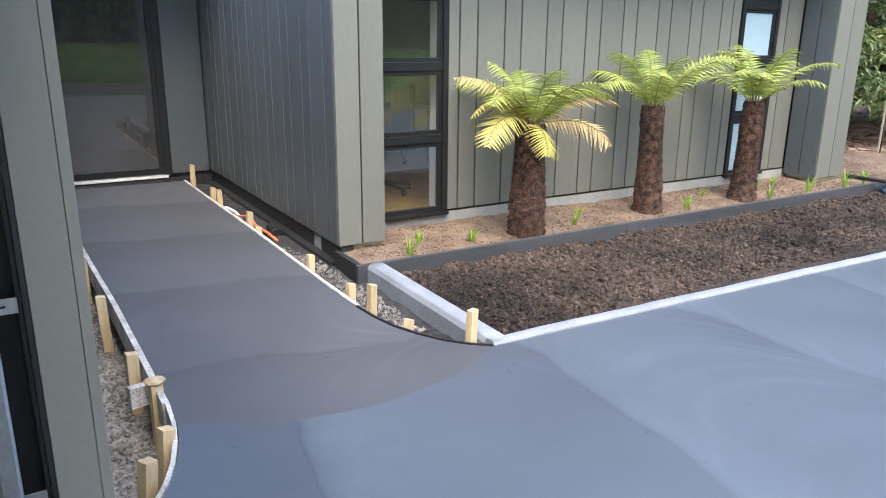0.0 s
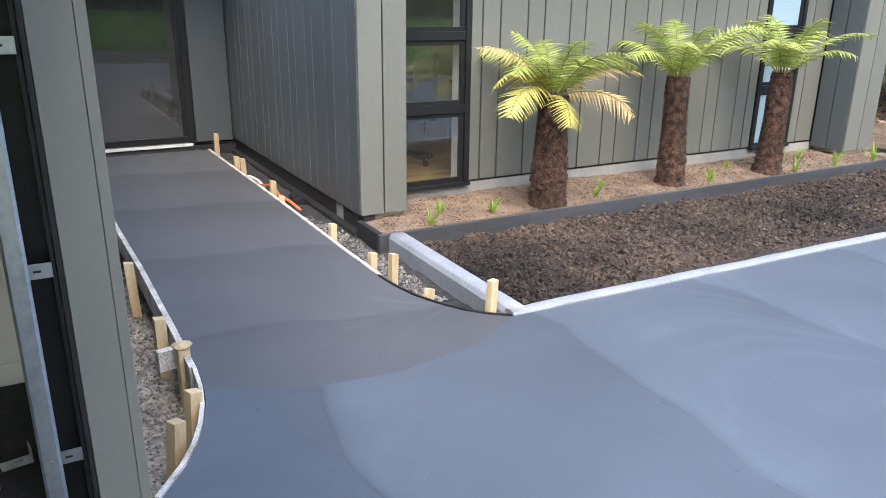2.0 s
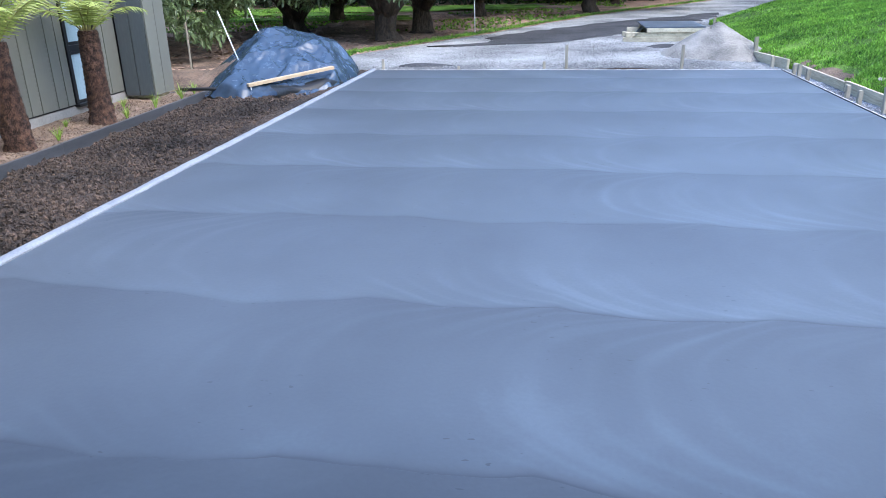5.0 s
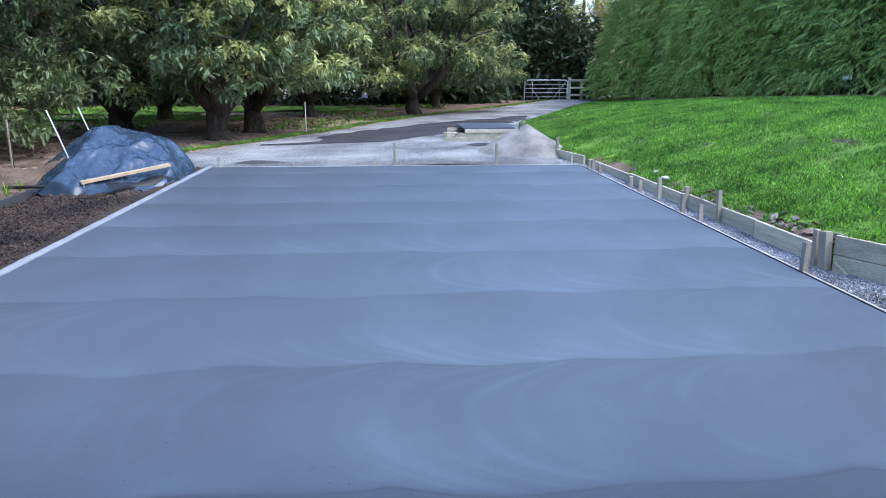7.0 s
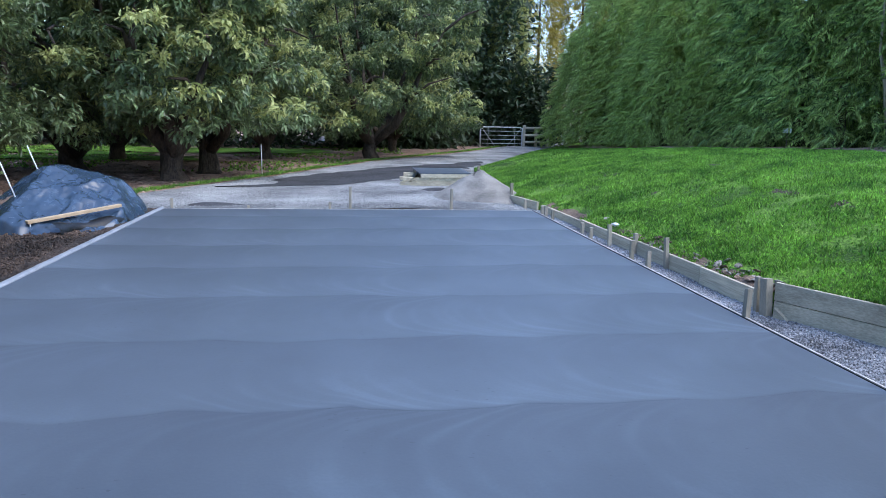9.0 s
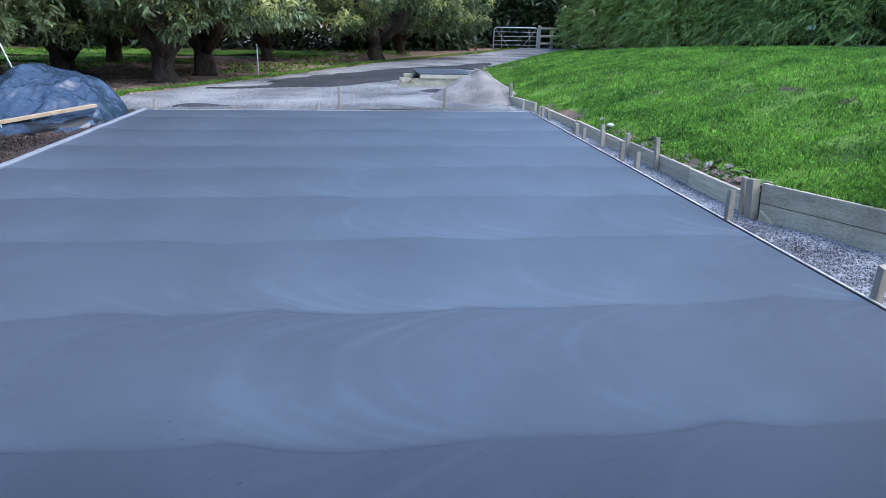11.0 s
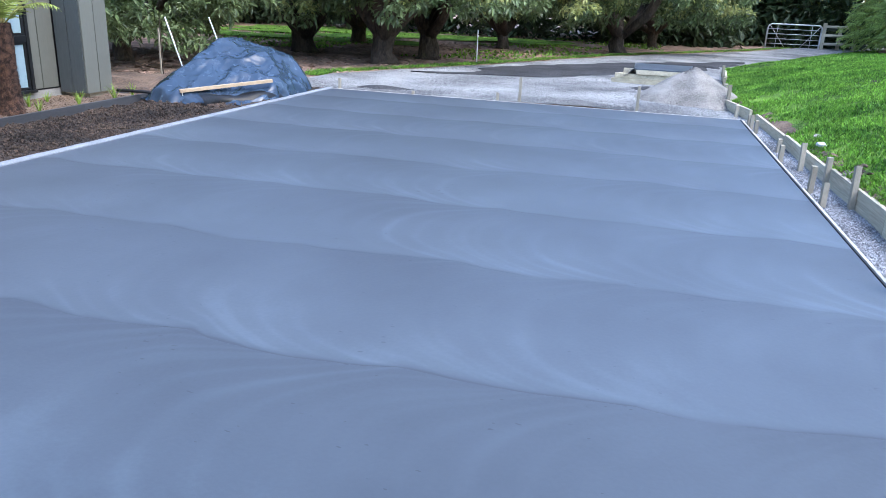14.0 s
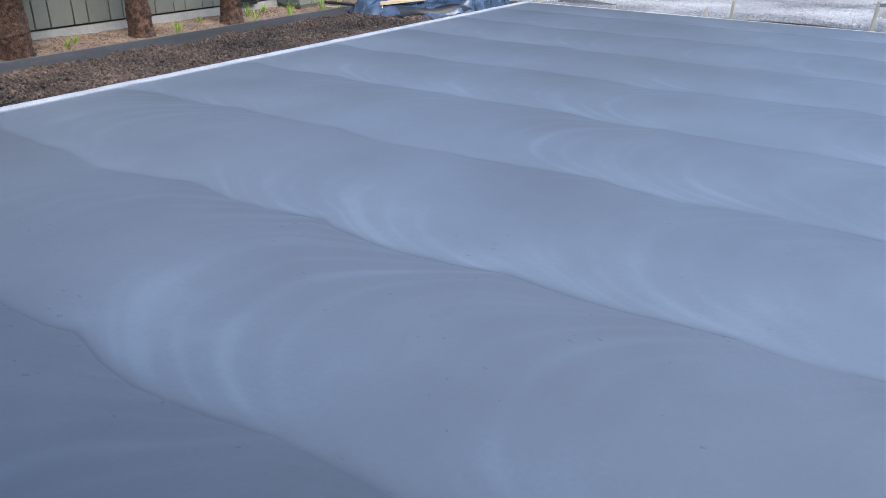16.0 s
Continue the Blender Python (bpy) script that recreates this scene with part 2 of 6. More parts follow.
EARTH = mat("brown_earth", (0.026, 0.017, 0.011), (0.20, 0.135, 0.092), 2.2, 36, 0.95, 1.0, 0.04, per="island", spread=0.5, contrast=(0.37, 0.65))
LITTER = mat("leaf_litter_earth", (0.09, 0.058, 0.042), (0.50, 0.34, 0.25), 1.6, 20, 0.95, 0.9, 0.04, per="island", spread=0.5, contrast=(0.36, 0.64))
GRAVEL = mat("crushed_grey_gravel", (0.11, 0.112, 0.116), (0.44, 0.44, 0.43), 0.7, 34, 0.9, 1.0, 0.05, per="island", spread=0.3, contrast=(0.40, 0.61))
GRAVEL_BLUE = mat("blue_grey_chip", (0.085, 0.088, 0.096), (0.42, 0.425, 0.44), 1.2, 75, 0.8, 1.0, 0.02, per="island", spread=0.5, contrast=(0.38, 0.62))
PILE = mat("pile_gravel", (0.09, 0.083, 0.075), (0.30, 0.28, 0.25), 2.5, 48, 0.95, 1.0, 0.03, per="island", spread=0.2, contrast=(0.36, 0.62))
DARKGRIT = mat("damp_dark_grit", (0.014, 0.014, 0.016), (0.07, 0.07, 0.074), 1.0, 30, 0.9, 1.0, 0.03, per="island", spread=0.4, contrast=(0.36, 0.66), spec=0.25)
RUBBLE = mat("brown_rubble", (0.06, 0.052, 0.045), (0.38, 0.345, 0.30), 2.5, 40, 0.9, 1.0, 0.03, per="island", spread=0.45, contrast=(0.38, 0.64))
LAWN = mat("lawn_turf", (0.036, 0.080, 0.012), (0.19, 0.34, 0.045), 1.1, 42, 0.95, 1.0, 0.06, contrast=(0.4, 0.6), spec=0.2)
BLADE = leaf_mat("grass_blade", (0.045, 0.135, 0.015), (0.29, 0.53, 0.07), 0.5, 0.55, 0.4, (0.38, 0.62))
TRUNK = mat("fibrous_fern_trunk", (0.018, 0.009, 0.006), (0.17, 0.088, 0.055), 20, 110, 0.95, 1.0, 0.05, per="island", spread=0.6, contrast=(0.42, 0.64))
FROND = leaf_mat("fern_frond_green", (0.17, 0.235, 0.04), (0.41, 0.47, 0.13), 0.5, 0.3, 0.35)
FROND_YELLOW = leaf_mat("fern_frond_yellow", (0.42, 0.38, 0.07), (0.68, 0.60, 0.19), 0.55, 0.22, 0.35)
FROND_BROWN = leaf_mat("fern_frond_dry", (0.30, 0.20, 0.08), (0.56, 0.42, 0.20), 0.6, 0.3, 0.3)
RACHIS = mat("fern_stalk", (0.12, 0.12, 0.03), (0.26, 0.24, 0.07), 8, 60, 0.6, 0.1, 0.002)
BARK = mat("avocado_bark", (0.018, 0.0125, 0.009), (0.10, 0.072, 0.05), 3.5, 22, 0.95, 1.0, 0.09, stretch=(1, 1, 0.45), contrast=(0.38, 0.64))
LEAF_OLD = leaf_mat("avocado_leaf_dark", (0.055, 0.092, 0.036), (0.21, 0.27, 0.115), 0.33, 0.5, 0.38)
LEAF_NEW = leaf_mat("avocado_leaf_light", (0.25, 0.29, 0.09), (0.54, 0.56, 0.22), 0.4, 0.35, 0.38)
CONIFER = leaf_mat("conifer_spray", (0.05, 0.115, 0.025), (0.36, 0.49, 0.15), 0.6, 0.7, 0.45, (0.40, 0.6))
CONIFER_LIGHT = leaf_mat("conifer_tip", (0.20, 0.31, 0.065), (0.45, 0.55, 0.17), 0.6, 0.45, 0.35)
GOLD = leaf_mat("golden_foliage", (0.22, 0.19, 0.025), (0.42, 0.34, 0.06), 0.6, 0.3, 0.2)
WOODS = leaf_mat("far_woods_leaf", (0.012, 0.028, 0.010), (0.05, 0.085, 0.03), 0.6, 0.45, 0.15)
TARP = mat("blue_grey_tarp", (0.016, 0.029, 0.052), (0.042, 0.070, 0.115), 1.6, 9, 0.25, 0.2, 0.02, spread=0.02, contrast=(0.3, 0.7), spec=0.6)
TARP_UNDER = mat("black_tarp_underside", (0.004, 0.0045, 0.005), (0.012, 0.013, 0.016), 4, 30, 0.35, 0.4, 0.02, spec=0.3)
PLANK = mat("fresh_pine_plank", (0.33, 0.235, 0.14), (0.52, 0.395, 0.26), 3, 50, 0.7, 0.25, 0.002, stretch=(0.5, 5, 5))
PVC = mat("white_pvc_pipe", (0.62, 0.63, 0.64), (0.78, 0.79, 0.80), 4, 60, 0.4, 0.05, 0.001)
ORANGE = mat("orange_conduit", (0.55, 0.11, 0.04), (0.75, 0.19, 0.07), 6, 60, 0.45, 0.1, 0.001)
SHEET = mat("blue_grey_sheet", (0.06, 0.075, 0.10), (0.11, 0.13, 0.16), 2, 40, 0.35, 0.1, 0.003)
GATE = mat("galvanised_gate_pipe", (0.48, 0.49, 0.49), (0.66, 0.67, 0.67), 6, 60, 0.5, 0.1, 0.001, metal=0.3)
RAIL = mat("pale_fence_timber", (0.42, 0.36, 0.26), (0.62, 0.55, 0.42), 3, 50, 0.8, 0.3, 0.003)
FLOORWOOD = mat("oak_floor", (0.48, 0.28, 0.10), (0.66, 0.43, 0.18), 4, 40, 0.35, 0.1, 0.002, stretch=(1, 6, 1), spread=0.15)
HALL = mat("grey_inner_paint", (0.30, 0.30, 0.30), (0.38, 0.38, 0.38), 2, 40, 0.8, 0.05, 0.002)
GLASS = glass_mat("clear_glass", (0.86, 0.88, 0.88), 0.04, haze=0.01)
GLASS_DARK = glass_mat("grey_tinted_glass", (0.34, 0.35, 0.36), 0.02, haze=0.05)
FROST = mat("frosted_glass", (0.26, 0.36, 0.41), (0.33, 0.44, 0.49), 1.2, 140, 0.3, 0.1, 0.001, spread=0.03)
CHAIR = mat("dark_fabric", (0.012, 0.012, 0.014), (0.03, 0.03, 0.034), 8, 90, 0.8, 0.2, 0.002)
ROOF = mat("dark_roof", (0.05, 0.05, 0.052), (0.08, 0.08, 0.082), 3, 40, 0.6, 0.1, 0.003)
SOFFIT = mat("soffit_board", (0.30, 0.29, 0.27), (0.38, 0.37, 0.35), 2, 50, 0.7, 0.05, 0.002)

# ---- mesh helpers ----


def part(name, bm, material, parent=None, label=""):
    """Links a bmesh (or a ready mesh) as one object under a thing or part."""
    if isinstance(bm, bpy.types.Mesh):
        me = bm
    else:
        me = bpy.data.meshes.new(name)
        bm.to_mesh(me)
        bm.free()
    for mt in (material if isinstance(material, (list, tuple)) else [material]):
        if mt and mt.name not in me.materials:
            me.materials.append(mt)
    ob = new(name, me)
    ob.parent = parent
    return tagged(ob, label)


def thing(name, label, category, group="", kind="", at=(0, 0, 0)):
    ob = new(name)
    ob.empty_display_size = 0.1
    ob.location = at
    return tagged(ob, label, category, group, kind)


def box(bm, x0, x1, y0, y1, z0, z1, bevel=0.0, m=None):
    r = bmesh.ops.create_cube(bm, size=1)
    vs = r["verts"]
    bmesh.ops.scale(bm, verts=vs, vec=(x1 - x0, y1 - y0, z1 - z0))
    bmesh.ops.translate(bm, verts=vs, vec=((x0 + x1) / 2, (y0 + y1) / 2, (z0 + z1) / 2))
    if bevel:
        es = list({e for v in vs for e in v.link_edges})
        out = bmesh.ops.bevel(bm, geom=es, offset=bevel, segments=2, affect="EDGES", profile=0.6)
        vs = list({v for f in out["faces"] for v in f.verts} | {v for v in vs if v.is_valid})
    if m is not None:
        bmesh.ops.transform(bm, matrix=m, verts=vs)
    return vs


def boxed(x0, x1, y0, y1, z0, z1, bevel=0.0, m=None):
    bm = bmesh.new()
    box(bm, x0, x1, y0, y1, z0, z1, bevel, m)
    return bm


def prism(pts, z0, z1):
    bm = bmesh.new()
    f = bm.faces.new([bm.verts.new((x, y, z0)) for x, y in pts])
    up = bmesh.ops.extrude_face_region(bm, geom=[f])
    bmesh.ops.translate(bm, verts=[v for v in up["geom"] if isinstance(v, bmesh.types.BMVert)], vec=(0, 0, z1 - z0))
    bmesh.ops.recalc_face_normals(bm, faces=bm.faces)
    return bm


def tube(bm, pts, radii, sides=8, cap=True):
    """A round bar along points."""
    pts = [Vector(p) for p in pts]
    rings = []
    for i, p in enumerate(pts):
        d = (pts[min(i + 1, len(pts) - 1)] - pts[max(i - 1, 0)]).normalized()
        a = d.orthogonal().normalized() if i == 0 else (rings_a - d * rings_a.dot(d)).normalized()
        rings_a = a
        c = d.cross(a)
        r = radii[i] if isinstance(radii, (list, tuple)) else radii
        rings.append([bm.verts.new(p + r * (math.cos(2 * math.pi * k / sides) * a + math.sin(2 * math.pi * k / sides) * c)) for k in range(sides)])
    for a, b in zip(rings, rings[1:]):
        for k in range(sides):
            f = bm.faces.new((a[k], a[(k + 1) % sides], b[(k + 1) % sides], b[k]))
            f.smooth = True
    if cap:
        bm.faces.new(rings[0][::-1])
        bm.faces.new(rings[-1])
    return bm


def tubed(pts, radii, sides=8):
    return tube(bmesh.new(), pts, radii, sides)


def interp(x, table):
    return float(np.interp(x, [a for a, _ in table], [b for _, b in table]))


def fbm(x, y, scale, octaves=4, seed=0.0):
    return noise.fractal(Vector((x * scale, y * scale, seed)), 1.0, 2.0, octaves)


def sheet(name, xs, ys, height, flat=False):
    """A grid sheet: xs, ys rows of a plan; ys may be a function of x."""
    verts, faces = [], []
    rows = [ys(x) if callable(ys) else ys for x in xs]
    k = len(rows[0])
    for x, row in zip(xs, rows):
        verts += [(x, y, height(x, y)) for y in row]
    for i in range(len(xs) - 1):
        for j in range(k - 1):
            a = i * k + j
            faces.append((a, a + k, a + k + 1, a + 1))
    me = bpy.data.meshes.new(name)
    me.from_pydata(verts, [], faces)
    me.update()
    if me.polygons and me.polygons[0].normal.z < 0:
        me.flip_normals()
    if not flat:
        me.shade_smooth()
    return me


def pieces_mesh(name, verts, faces, smooth_it=False, slots=None):
    """Mesh out of numpy arrays of equal small pieces."""
    me = bpy.data.meshes.new(name)
    me.from_pydata(verts.reshape(-1, 3).tolist(), [], faces)
    if slots is not None:
        me.polygons.foreach_set("material_index", slots)
    me.update()
    if smooth_it:
        me.shade_smooth()
    return me


def scatter(name, template_v, template_f, places, scales, rng, tilt=math.pi, slots=None):
    """Copies of one small piece at many places, turned at random, as one mesh."""
    n, k = len(places), len(template_v)
    ang = rng.uniform(-tilt, tilt, (n, 2))
    spin = rng.uniform(0, 2 * math.pi, n)
    cz, sz, cx, sx, cy, sy = np.cos(spin), np.sin(spin), np.cos(ang[:, 0]), np.sin(ang[:, 0]), np.cos(ang[:, 1]), np.sin(ang[:, 1])
    o, i = np.zeros(n), np.ones(n)
    rz = np.stack([cz, -sz, o, sz, cz, o, o, o, i], 1).reshape(n, 3, 3)
    rx = np.stack([i, o, o, o, cx, -sx, o, sx, cx], 1).reshape(n, 3, 3)
    ry = np.stack([cy, o, sy, o, i, o, -sy, o, cy], 1).reshape(n, 3, 3)
    rot = rz @ rx @ ry
    v = np.einsum("nij,nkj->nki", rot, np.asarray(template_v)[None] * np.asarray(scales).reshape(n, 1, -1)) + np.asarray(places)[:, None, :]
    faces = [tuple(a + q * k for a in f) for q in range(n) for f in template_f]
    return pieces_mesh(name, v, faces)


STONE_V = np.array([(1, 0, 0), (-1, 0.1, 0), (0.1, 1, 0.1), (0, -1, 0), (0.1, 0, 0.8), (0, 0.1, -0.8)])
STONE_F = [(0, 2, 4), (2, 1, 4), (1, 3, 4), (3, 0, 4), (2, 0, 5), (1, 2, 5), (3, 1, 5), (0, 3, 5)]

# ---- ground ----
LAWN_EDGE = [(-8, -9.4), (3.9, -3.98), (4.0, -3.95), (10.7, -3.82), (12.2, -3.55), (20, -4.2), (31.5, -9.0), (40, -13.2), (60, -22)]
LAWN_FOOT = [(-8, 0.42), (3.95, 0.23), (4.1, 0.11), (6.8, 0.11), (7.0, 0.08), (10.9, 0.05), (14, 0.04), (20, 0.02), (60, 0.0)]
LAWN_TOP = [(-8, 1.2), (8, 1.12), (14, 0.98), (20, 0.72), (30, 0.3), (40, 0.08), (60, 0.0)]


def lawn_height(x, y):
    s = interp(x, LAWN_EDGE) - y
    if s < 0.006:
        return -0.2
    u = min(max(s / 6.0, 0), 1)
    u = 1 - (1 - u) ** 2.0
    lo, hi = interp(x, LAWN_FOOT), interp(x, LAWN_TOP)
    return lo + (hi - lo) * u + 0.05 * fbm(x, y, 0.7, 3, 2.0) * min(s, 1) + 0.025 * fbm(x, y, 3.0, 3, 5.0)


def ground_height(x, y):
    if x < 10.9 and -5.2 < y < 9.2:
        return -0.34
    return -0.05 + 0.05 * fbm(x, y, 0.25, 3, 9.0) * min(1, max(0, (x - 10.9) / 6))


gx = [-400, -120, -40, -12] + [round(-6 + 0.6 * i, 2) for i in range(90)] + [55, 70, 110, 200, 600]
gy = [-600, -200, -90, -50] + [round(-36 + 0.8 * i, 2) for i in range(90)] + [42, 60, 110, 250, 600]
tagged(part("ground", sheet("ground", gx, gy, ground_height), LITTER), "brown earth covered in leaf litter under trees", "ground", kind="structure")

lx = [round(-6 + 0.35 * i, 2) for i in range(150)]
offs = [0, 0.012, 0.1, 0.25, 0.45, 0.7, 1, 1.35, 1.75, 2.2, 2.7, 3.3, 4, 4.8, 5.7, 6.7, 8, 10, 13, 18]
tagged(part("lawn", sheet("lawn", lx, lambda x: [interp(x, LAWN_EDGE) - o for o in offs], lawn_height), LAWN),
       "bright green grass bank rising to a hedge", "lawn", kind="structure")

tagged(part("lawn_edge_earth", sheet("lawn_edge_earth", [4.0 + 0.08 * i for i in range(110)], lambda x: [interp(x, LAWN_EDGE) - 0.013 - (0.15 + 0.14 * fbm(x, 0, 1.4, 3, 51.0)) * k / 6 for k in range(7)], lambda x, y: lawn_height(x, y) + 0.008), EARTH), "strip of bare brown earth along the lawn's foot", "earth", kind="structure")
tagged(part("hedge_litter", sheet("hedge_litter", [6 + 0.4 * i for i in range(76)], lambda x: [-11.7 - 0.25 * fbm(x, 1, 0.8, 2, 5.0) - 0.3 * k for k in range(10)], lambda x, y: lawn_height(x, y) + 0.05 + 0.06 * min(1.0, -11.7 - y) + 0.03 * fbm(x, y, 3, 2, 6.0)), LITTER), "strip of brown litter at the hedge's foot", "earth", kind="structure")
rng = np.random.default_rng(5)


def blades(name, pts, h, w, rng):
    n = len(pts)
    a = rng.uniform(0, 2 * math.pi, n)
    lean = rng.normal(0, 0.45, (n, 2))
    hh = h * rng.uniform(0.5, 1.4, n)
    p = np.asarray(pts)
    side = np.stack([np.cos(a), np.sin(a), np.zeros(n)], 1) * w
    mid = p + np.stack([lean[:, 0] * hh * 0.35, lean[:, 1] * hh * 0.35, hh * 0.6], 1)
    tip = p + np.stack([lean[:, 0] * hh, lean[:, 1] * hh, hh], 1)
    v = np.stack([p - side, p + side, mid + side * 0.7, tip, mid - side * 0.7], 1)
    return pieces_mesh(name, v, [(5 * i, 5 * i + 1, 5 * i + 2, 5 * i + 3, 5 * i + 4) for i in range(n)])


WORN = [(7.24, -6.0, 0.20), (5.9, -5.92, 0.17), (11.9, -5.4, 0.2), (10.8, -6.9, 0.14), (9.3, -5.2, 0.12)]
pts = []
while len(pts) < 200000:
    x = 1.0 + 17 * rng.random() ** 1.3
    s = 9.0 * rng.random() ** 1.25
    y = interp(x, LAWN_EDGE) - s - 0.02
    if fbm(x, y, 1.3, 2, 31.0) + rng.normal(0, 0.25) > -0.28 and not (s < 0.3 and fbm(x, y, 2.6, 2, 77.0) > 0.0 and 3.9 < x < 11):
        pts.append((x, y, lawn_height(x, y) - 0.005))
pts = [q for q in pts if all(math.hypot((q[0] - a) / c, (q[1] - b) / c) > 1.3 * rng.random() for a, b, c in WORN)]
tagged(part("lawn_grass", blades("lawn_grass", pts, 0.042, 0.0085, rng), BLADE), "uneven bright green grass blades on the bank", "grass", kind="stuff")

pts = []
while len(pts) < 50000:
    x = 14 + 26 * rng.random() ** 1.2
    s = 8.5 * rng.random() ** 1.2
    y = interp(x, LAWN_EDGE) - s - 0.02
    if fbm(x, y, 0.9, 2, 31.0) + rng.normal(0, 0.25) > -0.3:
        pts.append((x, y, lawn_height(x, y) - 0.005))
tagged(part("lawn_grass", blades("lawn_grass", pts, 0.045, 0.013, rng), BLADE), "bright green grass on the far bank", "grass", kind="stuff")

pts = []
for i in range(5200):
    x = 1.5 + 15 * rng.random() ** 1.3
    y = interp(x, LAWN_EDGE) - 0.03 - 8.0 * rng.random() ** 1.3
    if fbm(x, y, 0.8, 2, 55.0) < -0.05:
        continue
    for k in range(13):
        px, py = x + rng.normal(0, 0.035), y + rng.normal(0, 0.035)
        pts.append((px, py, lawn_height(px, py) - 0.005))
tagged(part("lawn_tufts", blades("lawn_tufts", pts, 0.05, 0.010, rng), BLADE), "coarse taller grass tufts in the lawn", "grass", kind="stuff")

# gravel drive beyond the slab, curving away to the gate
DRIVE_L = [(10.72, 3.3), (11.8, 3.7), (13.1, 3.58), (17.2, 1.5), (23.6, -1.3), (32, -6.4), (40, -10.2), (52, -15.5)]
dx = [10.72 + 0.3 * i for i in range(136)]


def drive_rows(x):
    a, b = interp(x, DRIVE_L), interp(x, LAWN_EDGE) - 0.02
    return [a + (b - a) * k / 24 for k in range(25)]


def drive_height(x, y):
    a, b = interp(x, DRIVE_L), interp(x, LAWN_EDGE)
    return -0.015 + 0.02 * fbm(x, y, 0.6, 3, 3.0) + (0.02 if b + 0.4 < y < a - 0.3 else -0.01)


tagged(part("driveway", sheet("driveway", dx, drive_rows, drive_height), GRAVEL), "pale grey crushed gravel driveway curving away", "driveway", kind="structure")

# darker damp tracks lying on the drive
TRACK_LO = [(14.2, 1.9), (14.7, -0.1), (16.2, -1.5), (18.8, -3.3), (20.7, -4.1), (22.5, -4.8), (24, -5.4)]
TRACK_HI = [(14.2, 2.35), (14.8, 1.45), (16, 1.4), (17.8, 0.45), (19.4, -0.75), (21.5, -2.7), (22.5, -3.9), (24, -5.2)]


def track_rows(x):
    lo, hi = interp(x, TRACK_LO) + 0.35 * fbm(x, 2.0, 1.3, 3, 41.0), interp(x, TRACK_HI) + 0.35 * fbm(x, 9.0, 1.3, 3, 43.0)
    return [lo + (hi - lo) * k / 14 for k in range(15)]


def track_height(x, y):
    r = track_rows(x)
    m = min(y - r[0], r[-1] - y)
    return -0.015 + 0.02 * fbm(x, y, 0.6, 3, 3.0) + (0.045 if m > 0.02 else -0.02)


tagged(part("damp_track", sheet("damp_track", [14.2 + 0.15 * i for i in range(65)], track_rows, track_height), DARKGRIT), "dark damp gravel tracks on the driveway", "gravel", kind="structure")


def blob_sheet(name, cx, cy, rx, ry, h, seed, turn=0.0, rings=8, segs=28, base=lambda x, y: 0.0, edge=0.15, cone=False):
    """Low irregular heap or patch: highest in the middle, thin at its rim."""
    bm = bmesh.new()
    c = bm.verts.new((cx, cy, base(cx, cy) + h))
    prev = None
    for r in range(1, rings + 1):
        u = r / rings
        ring = []
        for k in range(segs):
            a = 2 * math.pi * k / segs
            w = 1 + edge * fbm(math.cos(a) * 1.3, math.sin(a) * 1.3, 1.0, 3, seed)
            x, y = rx * u * w * math.cos(a), ry * u * w * math.sin(a)
            x, y = cx + x * math.cos(turn) - y * math.sin(turn), cy + x * math.sin(turn) + y * math.cos(turn)
            z = base(x, y) + h * (1.06 * (1 - u) - 0.06 * (1 - u) ** 4 if cone else 0.5 + 0.5 * math.cos(math.pi * u)) + 0.06 * h * fbm(x, y, 4, 3, seed) * (1 - u)
            ring.append(bm.verts.new((x, y, z)))
        for k in range(segs):
            if prev is None:
                f = bm.faces.new((c, ring[k], ring[(k + 1) % segs]))
            else:
                f = bm.faces.new((prev[k], ring[k], ring[(k + 1) % segs], prev[(k + 1) % segs]))
            f.smooth = True
        prev = ring
    return bm


for cx, cy, rr_ in WORN:
    tagged(part("worn_patch", blob_sheet("worn_patch", cx, cy, rr_ * 1.3, rr_ * 0.8, 0.004, cx, base=lambda x, y: lawn_height(x, y) + 0.006, edge=0.6), SOIL), "worn patch of bare earth in the lawn", "earth", kind="structure")
for cx, cy, rx, ry in ((11.22, 2.0, 0.2, 0.7), (14.05, -2.35, 0.45, 0.5)):
    tagged(part("damp_patch", blob_sheet("damp_patch", cx, cy, rx, ry, 0.06, cx, base=lambda x, y: drive_height(x, y) - 0.01, edge=0.5), DARKGRIT), "dark damp patch on the gravel", "gravel", kind="structure")

pts = []
while len(pts) < 22000:
    x = 10.75 + 7 * rng.random() ** 1.6
    y = interp(x, DRIVE_L) + (interp(x, LAWN_EDGE) - interp(x, DRIVE_L)) * rng.random()
    pts.append((x, y, drive_height(x, y) + 0.004))
tagged(part("drive_stones", scatter("drive_stones", STONE_V, STONE_F, pts, rng.uniform(0.005, 0.014, (22000, 1)) * rng.uniform(0.6, 1.2, (22000, 3)), rng), GRAVEL), "loose grey stones on the driveway", "gravel", kind="stuff")

# thin grass verges
for name, pairs, n, hh in (("verge_grass", [(13.3, 3.65), (17.4, 1.62), (23.8, -1.15), (32.2, -6.2), (42, -11.0)], 9000, 0.045),):
    pts = []
    for i in range(n):
        x = 12.6 + 28 * rng.random() ** 1.4
        y = interp(x, pairs) + abs(rng.normal(0.02, 0.2))
        pts.append((x, y, -0.03))
    tagged(part(name, blades(name, pts, hh, 0.012, rng), BLADE), "thin strip of grass along the gravel edge", "grass", kind="stuff")
def turf_rows(y0, y1):
    return lambda x: [y0 + 0.8 * fbm(x, 3.0, 0.7, 2, 9.0) + (y1 - y0) * k / 12 for k in range(13)]


